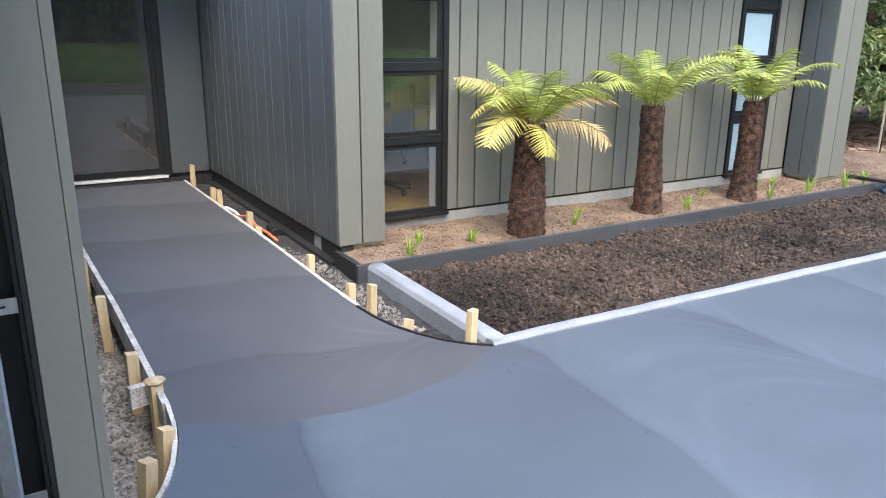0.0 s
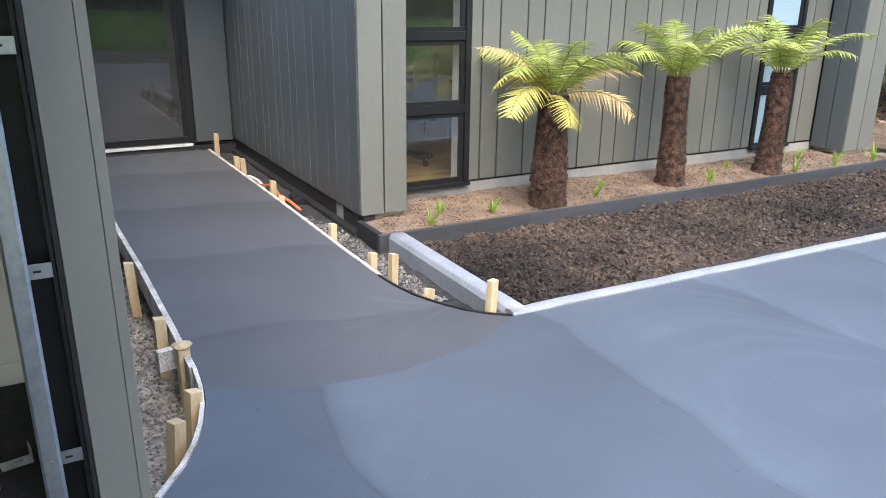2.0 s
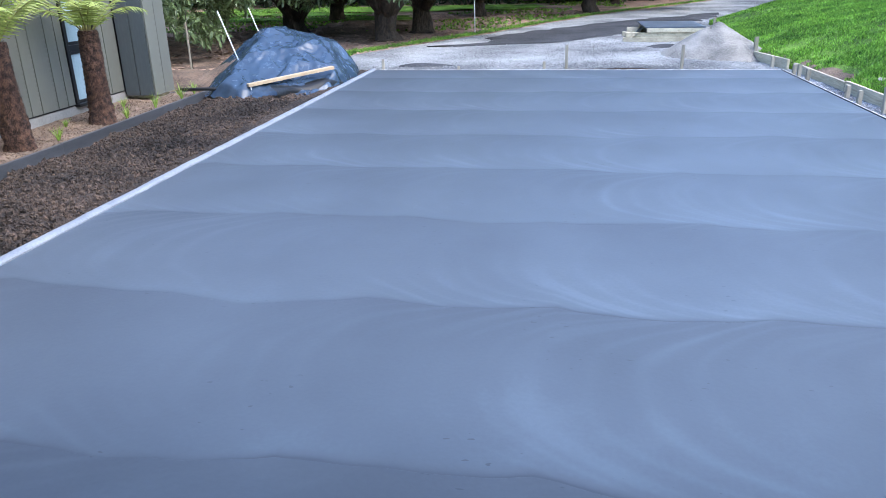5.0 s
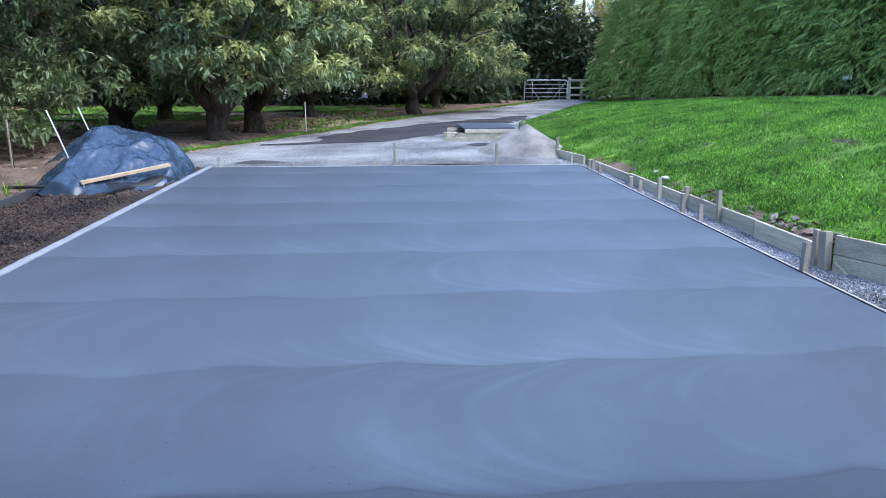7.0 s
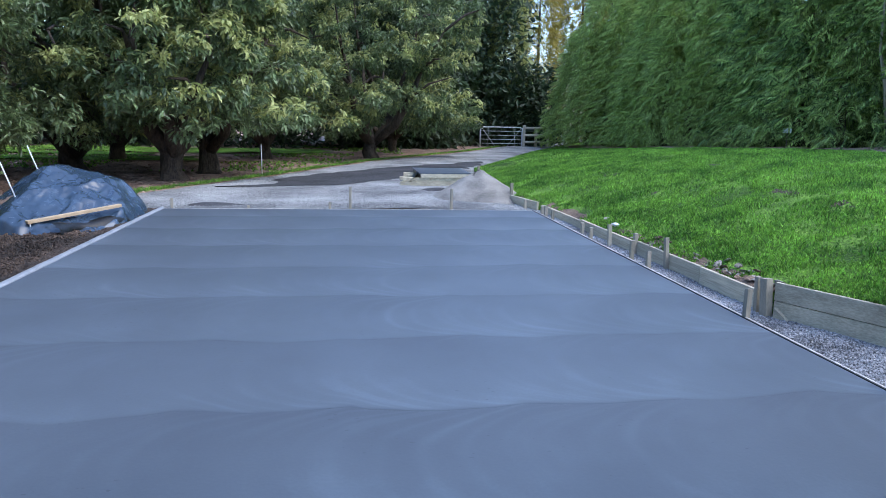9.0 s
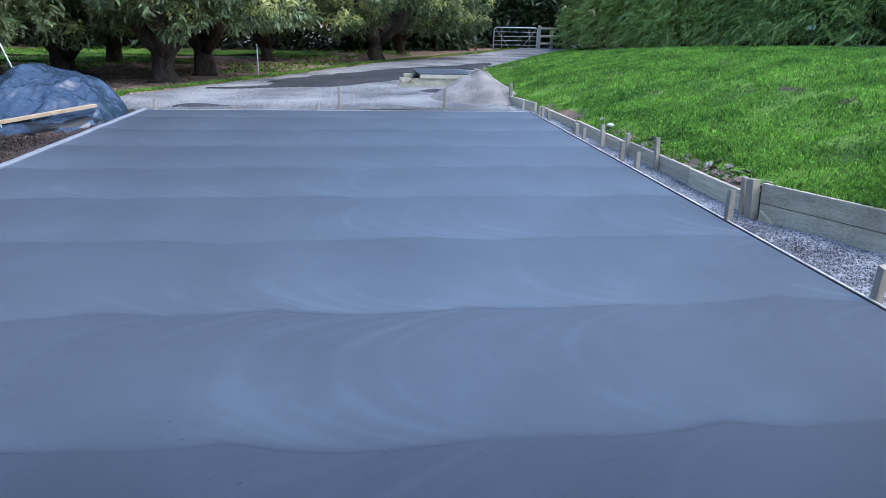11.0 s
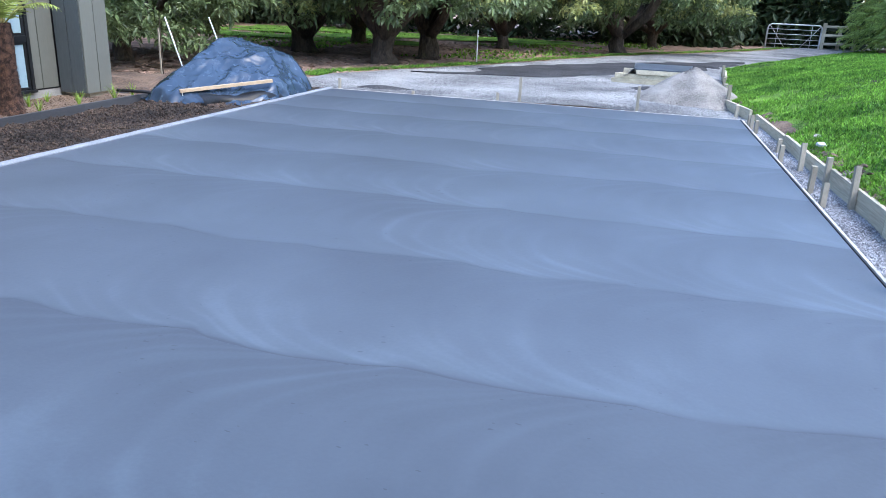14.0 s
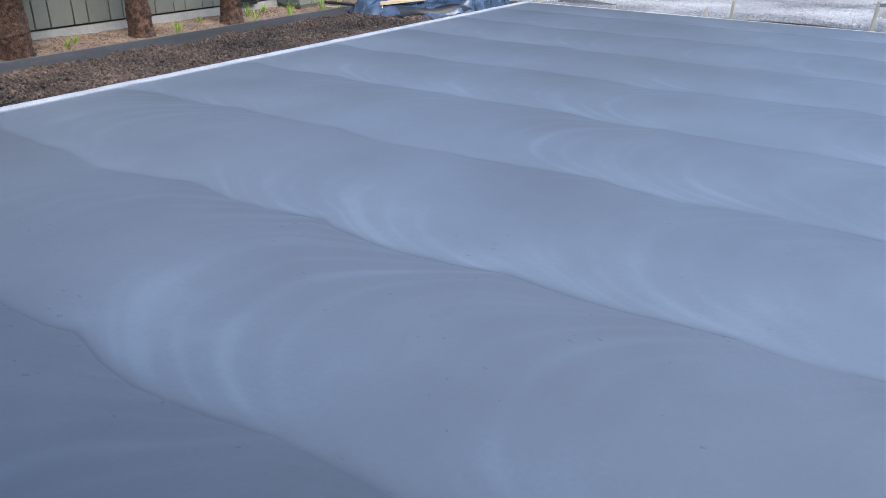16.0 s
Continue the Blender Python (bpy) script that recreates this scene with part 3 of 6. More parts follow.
for x0, x1, y0, y1 in ((22.2, 24.4, 4.3, 18.0), (27.5, 30.5, 0.4, 14.0), (25.4, 26.9, 6.5, 20.0)):
    tagged(part("orchard_turf", sheet("orchard_turf", [x0 + (x1 - x0) * i / 14 for i in range(15)], turf_rows(y0, y1), lambda x, y: ground_height(x, y) + 0.04 + 0.06 * fbm(x, y, 1.1, 3, 14.0)), LAWN), "strip of green grass between the orchard trees", "grass", kind="structure")
pts = []
while len(pts) < 4500:
    x, y = 19 + 16 * rng.random(), -3 + 16 * rng.random()
    if fbm(x, y, 0.16, 2, 8.0) > 0.02 and y > interp(x, DRIVE_L) + 1.0:
        pts.append((x, y, ground_height(x, y)))
tagged(part("orchard_grass", blades("orchard_grass", pts, 0.06, 0.04, rng), BLADE), "patches of green grass between the trees", "grass", kind="stuff")
pts = []
while len(pts) < 9000:
    x, y = 11 + 16 * rng.random() ** 1.5, -3 + 13 * rng.random()
    if y > interp(x, DRIVE_L) + 0.1:
        pts.append((x, y, ground_height(x, y) + 0.012))
FLAKE_V, FLAKE_F = np.array([(-1, 0, 0), (0, -0.4, 0.12), (1, 0, 0.1), (0, 0.4, 0.12)]), [(0, 1, 2, 3)]
tagged(part("fallen_leaves", scatter("fallen_leaves", FLAKE_V, FLAKE_F, pts, rng.uniform(0.04, 0.09, (9000, 1)), rng, 0.3), LITTER), "dry brown fallen leaves on the earth", "leaves", kind="stuff")

# ---- slab, path and kerbs ----
PATH_R = [(2.05, 2.86), (1.95, 2.94), (1.86, 3.05), (1.78, 3.2), (1.72, 3.36), (1.685, 3.55), (1.67, 3.75), (1.665, 4.3), (1.67, 5.7), (1.66, 7.0), (1.65, 8.28)]
PATH_L = [(0.40, 8.30), (0.41, 6.0), (0.45, 4.5), (0.46, 3.5), (0.462, 3.05), (0.45, 2.85), (0.425, 2.70), (0.385, 2.55), (0.335, 2.42), (0.27, 2.30), (0.16, 2.15)]
SEAM = [(2.05, 2.86), (1.7, 2.66), (1.25, 2.58), (0.8, 2.64), (0.45, 2.85)]
tagged(part("slab", prism([(0.02, -3.55), (10.69, -3.55), (10.69, 2.62)] + SEAM + PATH_L[6:] + [(0.02, 2.14)], -0.12, 0.0), CONCRETE), "freshly floated wet grey concrete driveway slab", "slab", kind="structure")
tagged(part("path", prism(SEAM[::-1] + PATH_R[1:] + PATH_L[:5], -0.12, 0.0), CONCRETE_PATH), "freshly floated wet concrete path to the entry door", "path", kind="structure")


def kerb(name, pts, width, label):
    """Low concrete kerb with rounded shoulders along a line; width to the left of travel."""
    prof = [(0, -0.14), (0, 0.008), (0.01, 0.018), (0.022, 0.022), (width - 0.04, 0.022), (width - 0.016, 0.012), (width, -0.015), (width, -0.14)]
    bm = bmesh.new()
    rings = []
    pts = [Vector((*p, 0)) for p in pts]
    fine = []
    for a, b in zip(pts, pts[1:]):
        k = max(2, int((b - a).length / 0.12))
        fine += [a.lerp(b, i / k) for i in range(k)]
    fine.append(pts[-1])
    for i, p in enumerate(fine):
        d = (fine[min(i + 1, len(fine) - 1)] - fine[max(i - 1, 0)]).normalized()
        nrm = Vector((-d.y, d.x, 0))
        w = 0.006 * fbm(p.x, p.y, 2.5, 3, 4.0)
        rings.append([bm.verts.new(p + nrm * (u + w) + Vector((0, 0, z + w * 0.5))) for u, z in prof])
    for a, b in zip(rings, rings[1:]):
        for k in range(len(prof) - 1):
            bm.faces.new((a[k], b[k], b[k + 1], a[k + 1])).smooth = 1 < k < 5
    bm.faces.new(rings[0])
    bm.faces.new(rings[-1][::-1])
    return tagged(part(name, bm, KERB), label, "kerb", kind="structure")


kerb("kerb", [(2.06, 2.862), (10.69, 2.61)], 0.10, "pale concrete kerb between slab and soil bed")
kerb("kerb", [(2.175, 2.90), (2.195, 4.44)], 0.12, "pale concrete kerb return beside the gravel trench")

# soil bed between kerb and edging
edge_y = lambda x: interp(x, [(2, 4.44), (8.0, 4.46), (8.6, 4.5)])


def soil_height(x, y):
    u = (y - 2.95) / 1.5
    return -0.02 - 0.075 * u + 0.03 * math.sin(math.pi * min(max(u, 0), 1)) + 0.030 * fbm(x, y, 2.2, 3, 1.0) + 0.030 * fbm(x, y, 8, 3, 6.0) + 0.022 * fbm(x, y, 21, 2, 7.0)


bx = [2.2 + 0.028 * i for i in range(305)]
tagged(part("soil_bed", sheet("soil_bed", bx, lambda x: [2.935 - 0.0295 * (x - 2.2) + (edge_y(x) - 2.915 + 0.0295 * (x - 2.2)) * k / 56 for k in range(57)], soil_height), SOIL), "dark brown freshly dug garden soil", "soil", kind="structure")
pts = []
for i in range(30000):
    x, y = 2.25 + 8.3 * rng.random() ** 1.4, 3.0 + 1.42 * rng.random()
    pts.append((x, y, soil_height(x, y) + 0.003))
dry = pts[::6]
k = len(dry)
tagged(part("soil_crumbs", scatter("soil_crumbs", STONE_V, STONE_F, dry, (0.002 + 0.010 * rng.random((k, 1)) ** 2) * rng.uniform(0.4, 1.5, (k, 3)), rng), EARTH), "dry pale crumbs and fibres in the soil", "soil", kind="stuff")
tagged(part("soil_clods", scatter("soil_clods", STONE_V, STONE_F, pts, (0.004 + 0.030 * rng.random((30000, 1)) ** 3.5) * rng.uniform(0.5, 1.3, (30000, 3)), rng), SOIL), "loose dark soil crumbs and clods", "soil", kind="stuff")

# planting bed behind the edging
mulch_height = lambda x, y: -0.03 + 0.05 * (y - 4.45) + 0.018 * fbm(x, y, 2, 3, 11.0) + 0.008 * fbm(x, y, 12, 2, 12.0)
tagged(part("mulch_bed", sheet("mulch_bed", [2.06 + 0.06 * i for i in range(146)], [4.47 + 0.053 * k for k in range(16)], mulch_height), MULCH), "sandy brown mulch in the planting bed", "mulch", kind="structure")
pts = [(x, y, mulch_height(x, y) + 0.002) for x, y in ((2.15 + 6.2 * rng.random(), 4.5 + 0.72 * rng.random()) for i in range(5000))]
tagged(part("mulch_chips", scatter("mulch_chips", STONE_V, STONE_F, pts, rng.uniform(0.004, 0.012, (5000, 1)) * np.array([[1.8, 0.6, 0.5]]), rng), MULCH), "small bark chips on the mulch", "mulch", kind="stuff")
# earth beyond the house end and round the heap
dirt_height = lambda x, y: -0.05 + 0.10 * fbm(x, y, 0.9, 3, 15.0) + 0.02 * fbm(x, y, 6, 3, 16.0) + 0.16 * max(0, 1 - math.hypot(x - 9.6, y - 5.2) / 1.6)
tagged(part("bare_earth", sheet("bare_earth", [8.3 + 0.12 * i for i in range(36)], [4.4 + 0.14 * k for k in range(40)], dirt_height), EARTH), "rough bare earth beyond the house end", "earth", kind="structure")

# timber edging
for x0, x1 in ((2.0, 3.3), (3.303, 5.3), (5.303, 7.3), (7.303, 8.9)):
    bm = boxed(x0, x1, edge_y(x0), edge_y(x0) + 0.045, -0.2, 0.012, 0.005)
    tagged(part("edging_board", bm, EDGING), "dark stained timber garden edging board", "edging", "timber edging")
tagged(part("edging_board", boxed(2.0, 2.045, 4.488, 4.86, -0.26, 0.015, 0.005), RUBBER), "black membrane-wrapped edging board at the corner", "edging", "timber edging")

# trenches either side of the path
tr_height = lambda x, y: -0.115 + 0.02 * fbm(x, y, 3, 3, 21.0) + 0.012 * fbm(x, y, 14, 2, 22.0)
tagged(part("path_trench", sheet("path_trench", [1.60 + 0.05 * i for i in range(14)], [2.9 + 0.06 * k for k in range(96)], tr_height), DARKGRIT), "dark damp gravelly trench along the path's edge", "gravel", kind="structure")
pit_height = lambda x, y: -0.27 + 0.03 * fbm(x, y, 3, 3, 23.0) + 0.015 * fbm(x, y, 14, 2, 24.0)
tagged(part("path_pit", sheet("path_pit", [0.1 + 0.05 * i for i in range(9)], [2.1 + 0.06 * k for k in range(106)], pit_height), RUBBLE), "rubble-filled pit along the path's edge", "gravel", kind="structure")
pts = []
for i in range(5200):
    if rng.random() < 0.7:
        x, y = 1.72 + 0.45 * rng.random(), 2.95 + 2.6 * rng.random() ** 1.2
        if x > interp(y, [(2.9, 1.95), (3.4, 2.2)]) + 0.05 and y < 3.3:
            continue
        if x > interp(y, [(2.9, 1.9), (3.6, 1.98), (4.4, 1.98), (5.6, 1.9)]) + 0.06 * fbm(x, y, 5, 2, 8.0):
            continue
        pts.append((x, y, tr_height(x, y) + 0.004))
    else:
        x, y = 0.16 + 0.26 * rng.random(), 2.3 + 4 * rng.random()
        pts.append((x, y, pit_height(x, y) + 0.004))
k = len(pts)
tagged(part("trench_stones", scatter("trench_stones", STONE_V, STONE_F, pts, rng.uniform(0.005, 0.017, (k, 1)) * rng.uniform(0.6, 1.2, (k, 3)), rng), PILE), "loose grey gravel stones in the trench", "gravel", kind="stuff")

# gravel strip between slab and retaining boards
strip_h = lambda x, y: -0.045 + 0.012 * fbm(x, y, 3, 3, 41.0)
tagged(part("gravel_strip", sheet("gravel_strip", [0.0 + 0.15 * i for i in range(74)], lambda x: [-3.575 + (interp(x, LAWN_EDGE) - 0.05 + 3.575) * k / 12 for k in range(13)], strip_h), GRAVEL_BLUE), "strip of blue-grey stone chip beside the slab", "gravel", kind="structure")
pts = []
while len(pts) < 16000:
    x = 1.2 + 9.2 * rng.random() ** 1.6
    lo = interp(x, LAWN_EDGE)
    y = -3.59 + (lo + 3.62) * rng.random()
    pts.append((x, y, strip_h(x, y) + 0.003))
tagged(part("strip_stones", scatter("strip_stones", STONE_V, STONE_F, pts, rng.uniform(0.006, 0.0155, (16000, 1)) * rng.uniform(0.6, 1.2, (16000, 3)), rng), GRAVEL_BLUE), "loose blue-grey stone chips", "gravel", kind="stuff")


def form_strip(name, line, depth, thick, top, material, label, out):
    """Thin board bent along the slab's edge; out: side away from the slab."""
    bm = bmesh.new()
    rings = []
    for i, p in enumerate(line):
        p = Vector((*p, 0))
        d = (Vector((*line[min(i + 1, len(line) - 1)], 0)) - Vector((*line[max(i - 1, 0)], 0))).normalized()
        nrm = Vector((d.y, -d.x, 0)) * out
        a, b = p + nrm * 0.004, p + nrm * (0.004 + thick)
        rings.append([bm.verts.new(q + Vector((0, 0, z))) for q, z in ((a, -depth), (a, top), (b, top), (b, -depth))])
    for a, b in zip(rings, rings[1:]):
        for k in range(4):
            bm.faces.new((a[k], a[(k + 1) % 4], b[(k + 1) % 4], b[k]))
    bm.faces.new(rings[0])
    bm.faces.new(rings[-1])
    bmesh.ops.recalc_face_normals(bm, faces=bm.faces)
    return tagged(part(name, bm, material), label, "formwork", "formwork")


form_strip("expansion_strip", PATH_R[:7], 0.1, 0.012, 0.008, RUBBER, "black bendable formwork strip round the path corner", 1)
form_strip("form_board", PATH_R[6:], 0.1, 0.025, 0.006, SPLASH, "cement-splashed pine formwork board along the path", 1)
form_strip("form_board", PATH_L[:5], 0.13, 0.03, 0.006, SPLASH, "cement-splashed pine formwork board along the path", 1)
form_strip("expansion_strip", PATH_L[4:], 0.1, 0.018, 0.008, SPLASH, "cement-splashed bendable formwork strip", 1)
form_strip("expansion_strip", [(0.1, -3.55), (10.69, -3.55)], 0.1, 0.016, 0.006, RUBBER, "black joint strip along the slab edge", 1)
form_strip("form_board", [(0.1, -3.567), (10.7, -3.567)], 0.1, 0.024, 0.002, SPLASH, "cement-splashed formwork board along the slab", 1)
form_strip("form_board", [(10.69, -3.55), (10.69, 2.62)], 0.1, 0.022, 0.004, SPLASH, "cement-splashed formwork board at the slab's end", 1)


def peg(x, y, top, w, bottom, material=PEG, name="timber_peg", label="short square pine peg holding the formwork", lean=(0, 0), turn=0.0, group="formwork pegs"):
    m = Matrix.Translation((x, y, bottom)) @ Euler((radians(lean[0]), radians(lean[1]), radians(turn))).to_matrix().to_4x4()
    h = top - bottom
    bm = boxed(-w / 2, w / 2, -w * 0.45, w * 0.45, 0, h, 0.003)
    for v in bm.verts:
        if v.co.z > h - 0.01:
            v.co.z += 0.004 * math.sin(60 * v.co.x + x * 9)
    bmesh.ops.transform(bm, matrix=m, verts=bm.verts)
    return tagged(part(name, bm, material), label, "peg", group)


for x, y, top, turn in ((1.72, 8.1, 0.2, 3), (1.73, 7.3, 0.09, 4), (1.735, 7.02, 0.12, -5), (1.725, 6.06, 0.1, 6), (1.73, 5.82, 0.02, 0), (1.725, 4.63, 0.09, 4),
                        (1.745, 4.0, 0.06, 8), (1.735, 3.68, 0.15, 10), (1.79, 3.34, 0.03, 30), (1.99, 2.99, 0.17, 12)):
    peg(x, y, top, 0.048, -0.2, turn=turn, lean=(0, (turn - 4) * 0.35))
for x, y, top, turn in ((0.355, 5.4, 0.07, 2), (0.375, 4.47, 0.07, -4), (0.38, 3.53, 0.07, 5), (0.355, 2.72, 0.06, 20), (0.235, 2.50, 0.06, 30)):
    peg(x, y, top, 0.055, -0.42, turn=turn, lean=(0, (turn - 4) * 0.25))
mush = peg(0.43, 3.2, 0.06, 0.055, -0.42, turn=8, label="pine peg with a hammered mushroomed top", name="battered_peg")
bm = bmesh.new()
bmesh.ops.create_icosphere(bm, subdivisions=2, radius=0.05)
for v in bm.verts:
    v.co = Vector((v.co.x * 1.0, v.co.y * 0.9, v.co.z * 0.36)) + Vector((0.43, 3.2, 0.052))
    v.co += 0.012 * Vector((fbm(v.co.x, v.co.y, 30, 2, 1), fbm(v.co.y, v.co.x, 30, 2, 2), 0.5 * fbm(v.co.x, v.co.y, 40, 2, 3)))
part("splintered_top", bm, PEG, mush)
tagged(part("form_offcut", boxed(-0.05, 0.05, -0.022, 0.022, -0.05, 0.05, 0.003, pose(0.372, 3.27, -0.035, 0, 0, 10)), SPLASH), "short cement-splashed timber offcut nailed behind the peg", "offcut")

# services in the trench
tagged(part("orange_conduit", tubed([(1.80, 6.75, -0.09), (1.84, 6.55, -0.06), (1.84, 6.4, -0.055), (1.82, 6.2, -0.07), (1.84, 5.95, -0.075), (1.86, 5.75, -0.1)], 0.013), ORANGE), "bent orange electrical conduit in the trench", "conduit")
tagged(part("white_conduit", tubed([(1.73, 7.1, -0.08), (1.77, 6.95, -0.05), (1.80, 6.8, -0.06), (1.82, 6.65, -0.1)], 0.014), PVC), "short white plastic conduit in the trench", "conduit")
cap = thing("drain_pipe", "black plastic drain pipe stub with a ribbed cap", "pipe", at=(1.93, 6.0, -0.1))
part("pipe", tubed([(0, -0.02, 0.0), (0, 0.16, 0.02)], 0.036, 14), RUBBER, cap)
part("cap", tubed([(0, -0.06, 0.0), (0, -0.02, 0.004)], 0.05, 14), RUBBER, cap)
part("collar", tubed([(0, 0.03, 0.006), (0, 0.05, 0.008)], 0.047, 14), RUBBER, cap)

# stakes round the slab's far end and right side
for x, y, h in ((10.76, 2.5, 0.16), (10.76, 1.28, 0.05), (10.76, -0.06, 0.12), (10.76, -0.4, 0.37), (10.76, -2.13, 0.36)):
    peg(x, y, h, 0.045, -0.25, STAKE, "timber_stake", "weathered timber stake at the slab's end", (0, 2 * math.sin(7 * y)), 5, "slab stakes")
for x, y, h, lx_ in ((11.2, -3.56, 0.14, 2), (10.3, -3.62, 0.13, -2), (10.05, -3.62, 0.16, 1), (9.7, -3.63, 0.14, 0), (8.4, -3.70, 0.12, 2), (7.85, -3.63, 0.14, 0), (7.45, -3.76, 0.24, 5),
                     (6.85, -3.86, 0.22, 1), (6.45, -3.65, 0.20, 0), (5.95, -3.65, 0.16, 3), (5.95, -3.87, 0.31, 6), (3.83, -3.6, 0.24, 0), (2.12, -3.62, 0.2, -4)):
    peg(x, y, h, 0.05, -0.25, STAKE, "timber_stake", "weathered timber stake beside the slab", (0, lx_), 4, "slab stakes")
peg(4.14, -3.89, 0.27, 0.05, -0.25, STAKE, "retaining_post", "treated pine post of the low retaining boards", (0, 3), 4, "retaining posts")
peg(3.995, -3.895, 0.28, 0.08, -0.25, STAKE, "retaining_post", "split treated pine post of the low retaining boards", (0, 5), 10, "retaining posts")


def retain(p, q, z0, z1, thick=0.04, label="weathered treated pine retaining board along the lawn"):
    a, b = Vector((*p, 0)), Vector((*q, 0))
    d = b - a
    bm = boxed(0, d.length, -thick / 2, thick / 2, z0, z1, 0.004)
    for v in bm.verts:
        v.co.z += 0.008 * math.sin(3 * v.co.x)
    bmesh.ops.transform(bm, matrix=Matrix.Translation(a) @ Matrix.Rotation(math.atan2(d.y, d.x), 4, "Z"), verts=bm.verts)
    return tagged(part("retaining_board", bm, BOARD), label, "board", "retaining boards")


retain((3.985, -3.95), (-0.5, -6.0), 0.10, 0.26)
retain((3.985, -3.953), (-0.5, -6.0), -0.14, 0.094)
wedge = prism([(0.0, 0.0), (0.13, 0.0), (0.0, 0.09)], -0.02, 0.02)
bmesh.ops.transform(wedge, matrix=pose(3.93, -3.925, -0.045, 90, 0, 205), verts=wedge.verts)
tagged(part("timber_wedge", wedge, BOARD), "small sawn timber wedge against the retaining board", "wedge")
retain((4.16, -3.945), (5.25, -3.92), -0.12, 0.13)
retain((5.27, -3.925), (6.85, -3.90), -0.12, 0.13)
retain((6.87, -3.895), (8.9, -3.85), -0.12, 0.10)
retain((8.92, -3.85), (10.9, -3.80), -0.12, 0.08)
retain((10.95, -3.72), (12.1, -3.5), -0.12, 0.12)
for i in range(6):
    x = 12.2 + 1.25 * i
    peg(x, interp(x, LAWN_EDGE) + 0.02, (0.34, 0.2, 0.14, 0.16, 0.2, 0.24)[i], 0.06, -0.25, STAKE, "timber_stake", "weathered timber stake along the lawn's foot", (0, 4 * math.sin(i * 2.1)), 6, "lawn stakes")
retain((13.4, -3.62), (15.5, -3.86), -0.1, 0.08)
retain((16.5, -3.93), (18.4, -4.1), -0.1, 0.14)
for i in range(44):
    x = 4.2 + 4.4 * rng.random() ** 1.6
    y = interp(x, LAWN_EDGE) - 0.03 - 0.2 * rng.random()
    w_ = rng.uniform(0.018, 0.055)
    bm = bmesh.new()
    bmesh.ops.create_icosphere(bm, subdivisions=1, radius=1)
    for v in bm.verts:
        v.co = Vector((v.co.x * w_ * 1.5, v.co.y * w_, v.co.z * 0.012)) * (1 + 0.5 * noise.noise(v.co * 1.3 + Vector((i, 0, 0))))
    bmesh.ops.transform(bm, matrix=pose(x, y, lawn_height(x, y) + 0.022, rng.uniform(-30, 30), rng.uniform(-30, 30), rng.uniform(0, 180)), verts=bm.verts)
    tagged(part("broken_stone", bm, RUBBLE if i % 3 else EARTH), "flat broken piece of brown stone on the lawn edge", "stone", "broken stones")

# ---- house ----
WALL_TOP = 2.4


def boards_along_x(parent, x0, x1, y, z0, z1, material, pitch=0.18, face=-1):
    n = max(1, round((x1 - x0) / pitch))
    w = (x1 - x0) / n
    me = None
    for i in range(n):
        if me is None:
            ob = part("cladding_board", boxed(0.006, w - 0.006, 0, 0.022, 0, z1 - z0, 0.003), material, parent)
            me = ob.data
        else:
            ob = new("cladding_board", me)
            ob.parent = parent
        ob.location = (x0 + i * w, y - (0.022 if face < 0 else 0), z0)


def boards_at(parent, lines, y, z0, z1, material):
    """Boards of alternating width between given joints."""
    shared = {}
    for a, b in zip(lines, lines[1:]):
        key = round(b - a, 3)
        if key not in shared:
            ob = part("cladding_board", boxed(0.007, b - a - 0.007, 0, 0.022, 0, z1 - z0, 0.004), material, parent)
            shared[key] = ob.data
        else:
            ob = new("cladding_board", shared[key])
            ob.parent = parent
        ob.location = (a, y - 0.022, z0)


def boards_along_y(parent, y0, y1, x, z0, z1, material, pitch=0.18):
    n = max(1, round((y1 - y0) / pitch))
    w = (y1 - y0) / n
    me = None
    for i in range(n):
        if me is None:
            ob = part("cladding_board", boxed(0, 0.022, 0.006, w - 0.006, 0, z1 - z0, 0.003), material, parent)
            me = ob.data
        else:
            ob = new("cladding_board", me)
            ob.parent = parent
        ob.location = (x - 0.022, y0 + i * w, z0)


def wall(name, x0, x1, y0, y1, z0, z1, material, label):
    return tagged(part(name, boxed(x0, x1, y0, y1, z0, z1), material), label, "wall", kind="structure")


W1, W2 = (2.50, 3.215), (6.80, 7.42)
# front wall behind the cladding, cut round the two windows
w = tagged(thing("wall_front", "olive-grey vertical board cladding on the house front", "wall", kind="structure"), kind="structure")
for i, (x0, x1) in enumerate(((2.06, W1[0]), (W1[1], W2[0]), (W2[1], 8.34))):
    part("wall_core", boxed(x0, x1, 5.285, 5.42, 0.1, WALL_TOP), BLACK, w)
for x0, x1 in (W1, W2):
    part("wall_core", boxed(x0, x1, 5.285, 5.42, 2.13, WALL_TOP), BLACK, w)
boards_along_x(w, 2.425, W1[0], 5.282, 0.12, WALL_TOP, CLAD)
JOINTS = sorted([3.327 + 0.4515 * i for i in range(11)] + [3.502 + 0.4515 * i for i in range(11)])
boards_at(w, [W1[1] + 0.002] + [q for q in JOINTS if q < W2[0] - 0.05] + [W2[0] - 0.002], 5.282, 0.12, WALL_TOP, CLAD)
boards_at(w, [W2[1] + 0.002] + [q for q in JOINTS if W2[1] + 0.05 < q < 7.8] + [7.84], 5.282, 0.12, WALL_TOP, CLAD)
wall("foundation_front", 2.06, 8.34, 5.275, 5.42, -0.32, 0.098, FOUND, "grey concrete foundation under the house front")


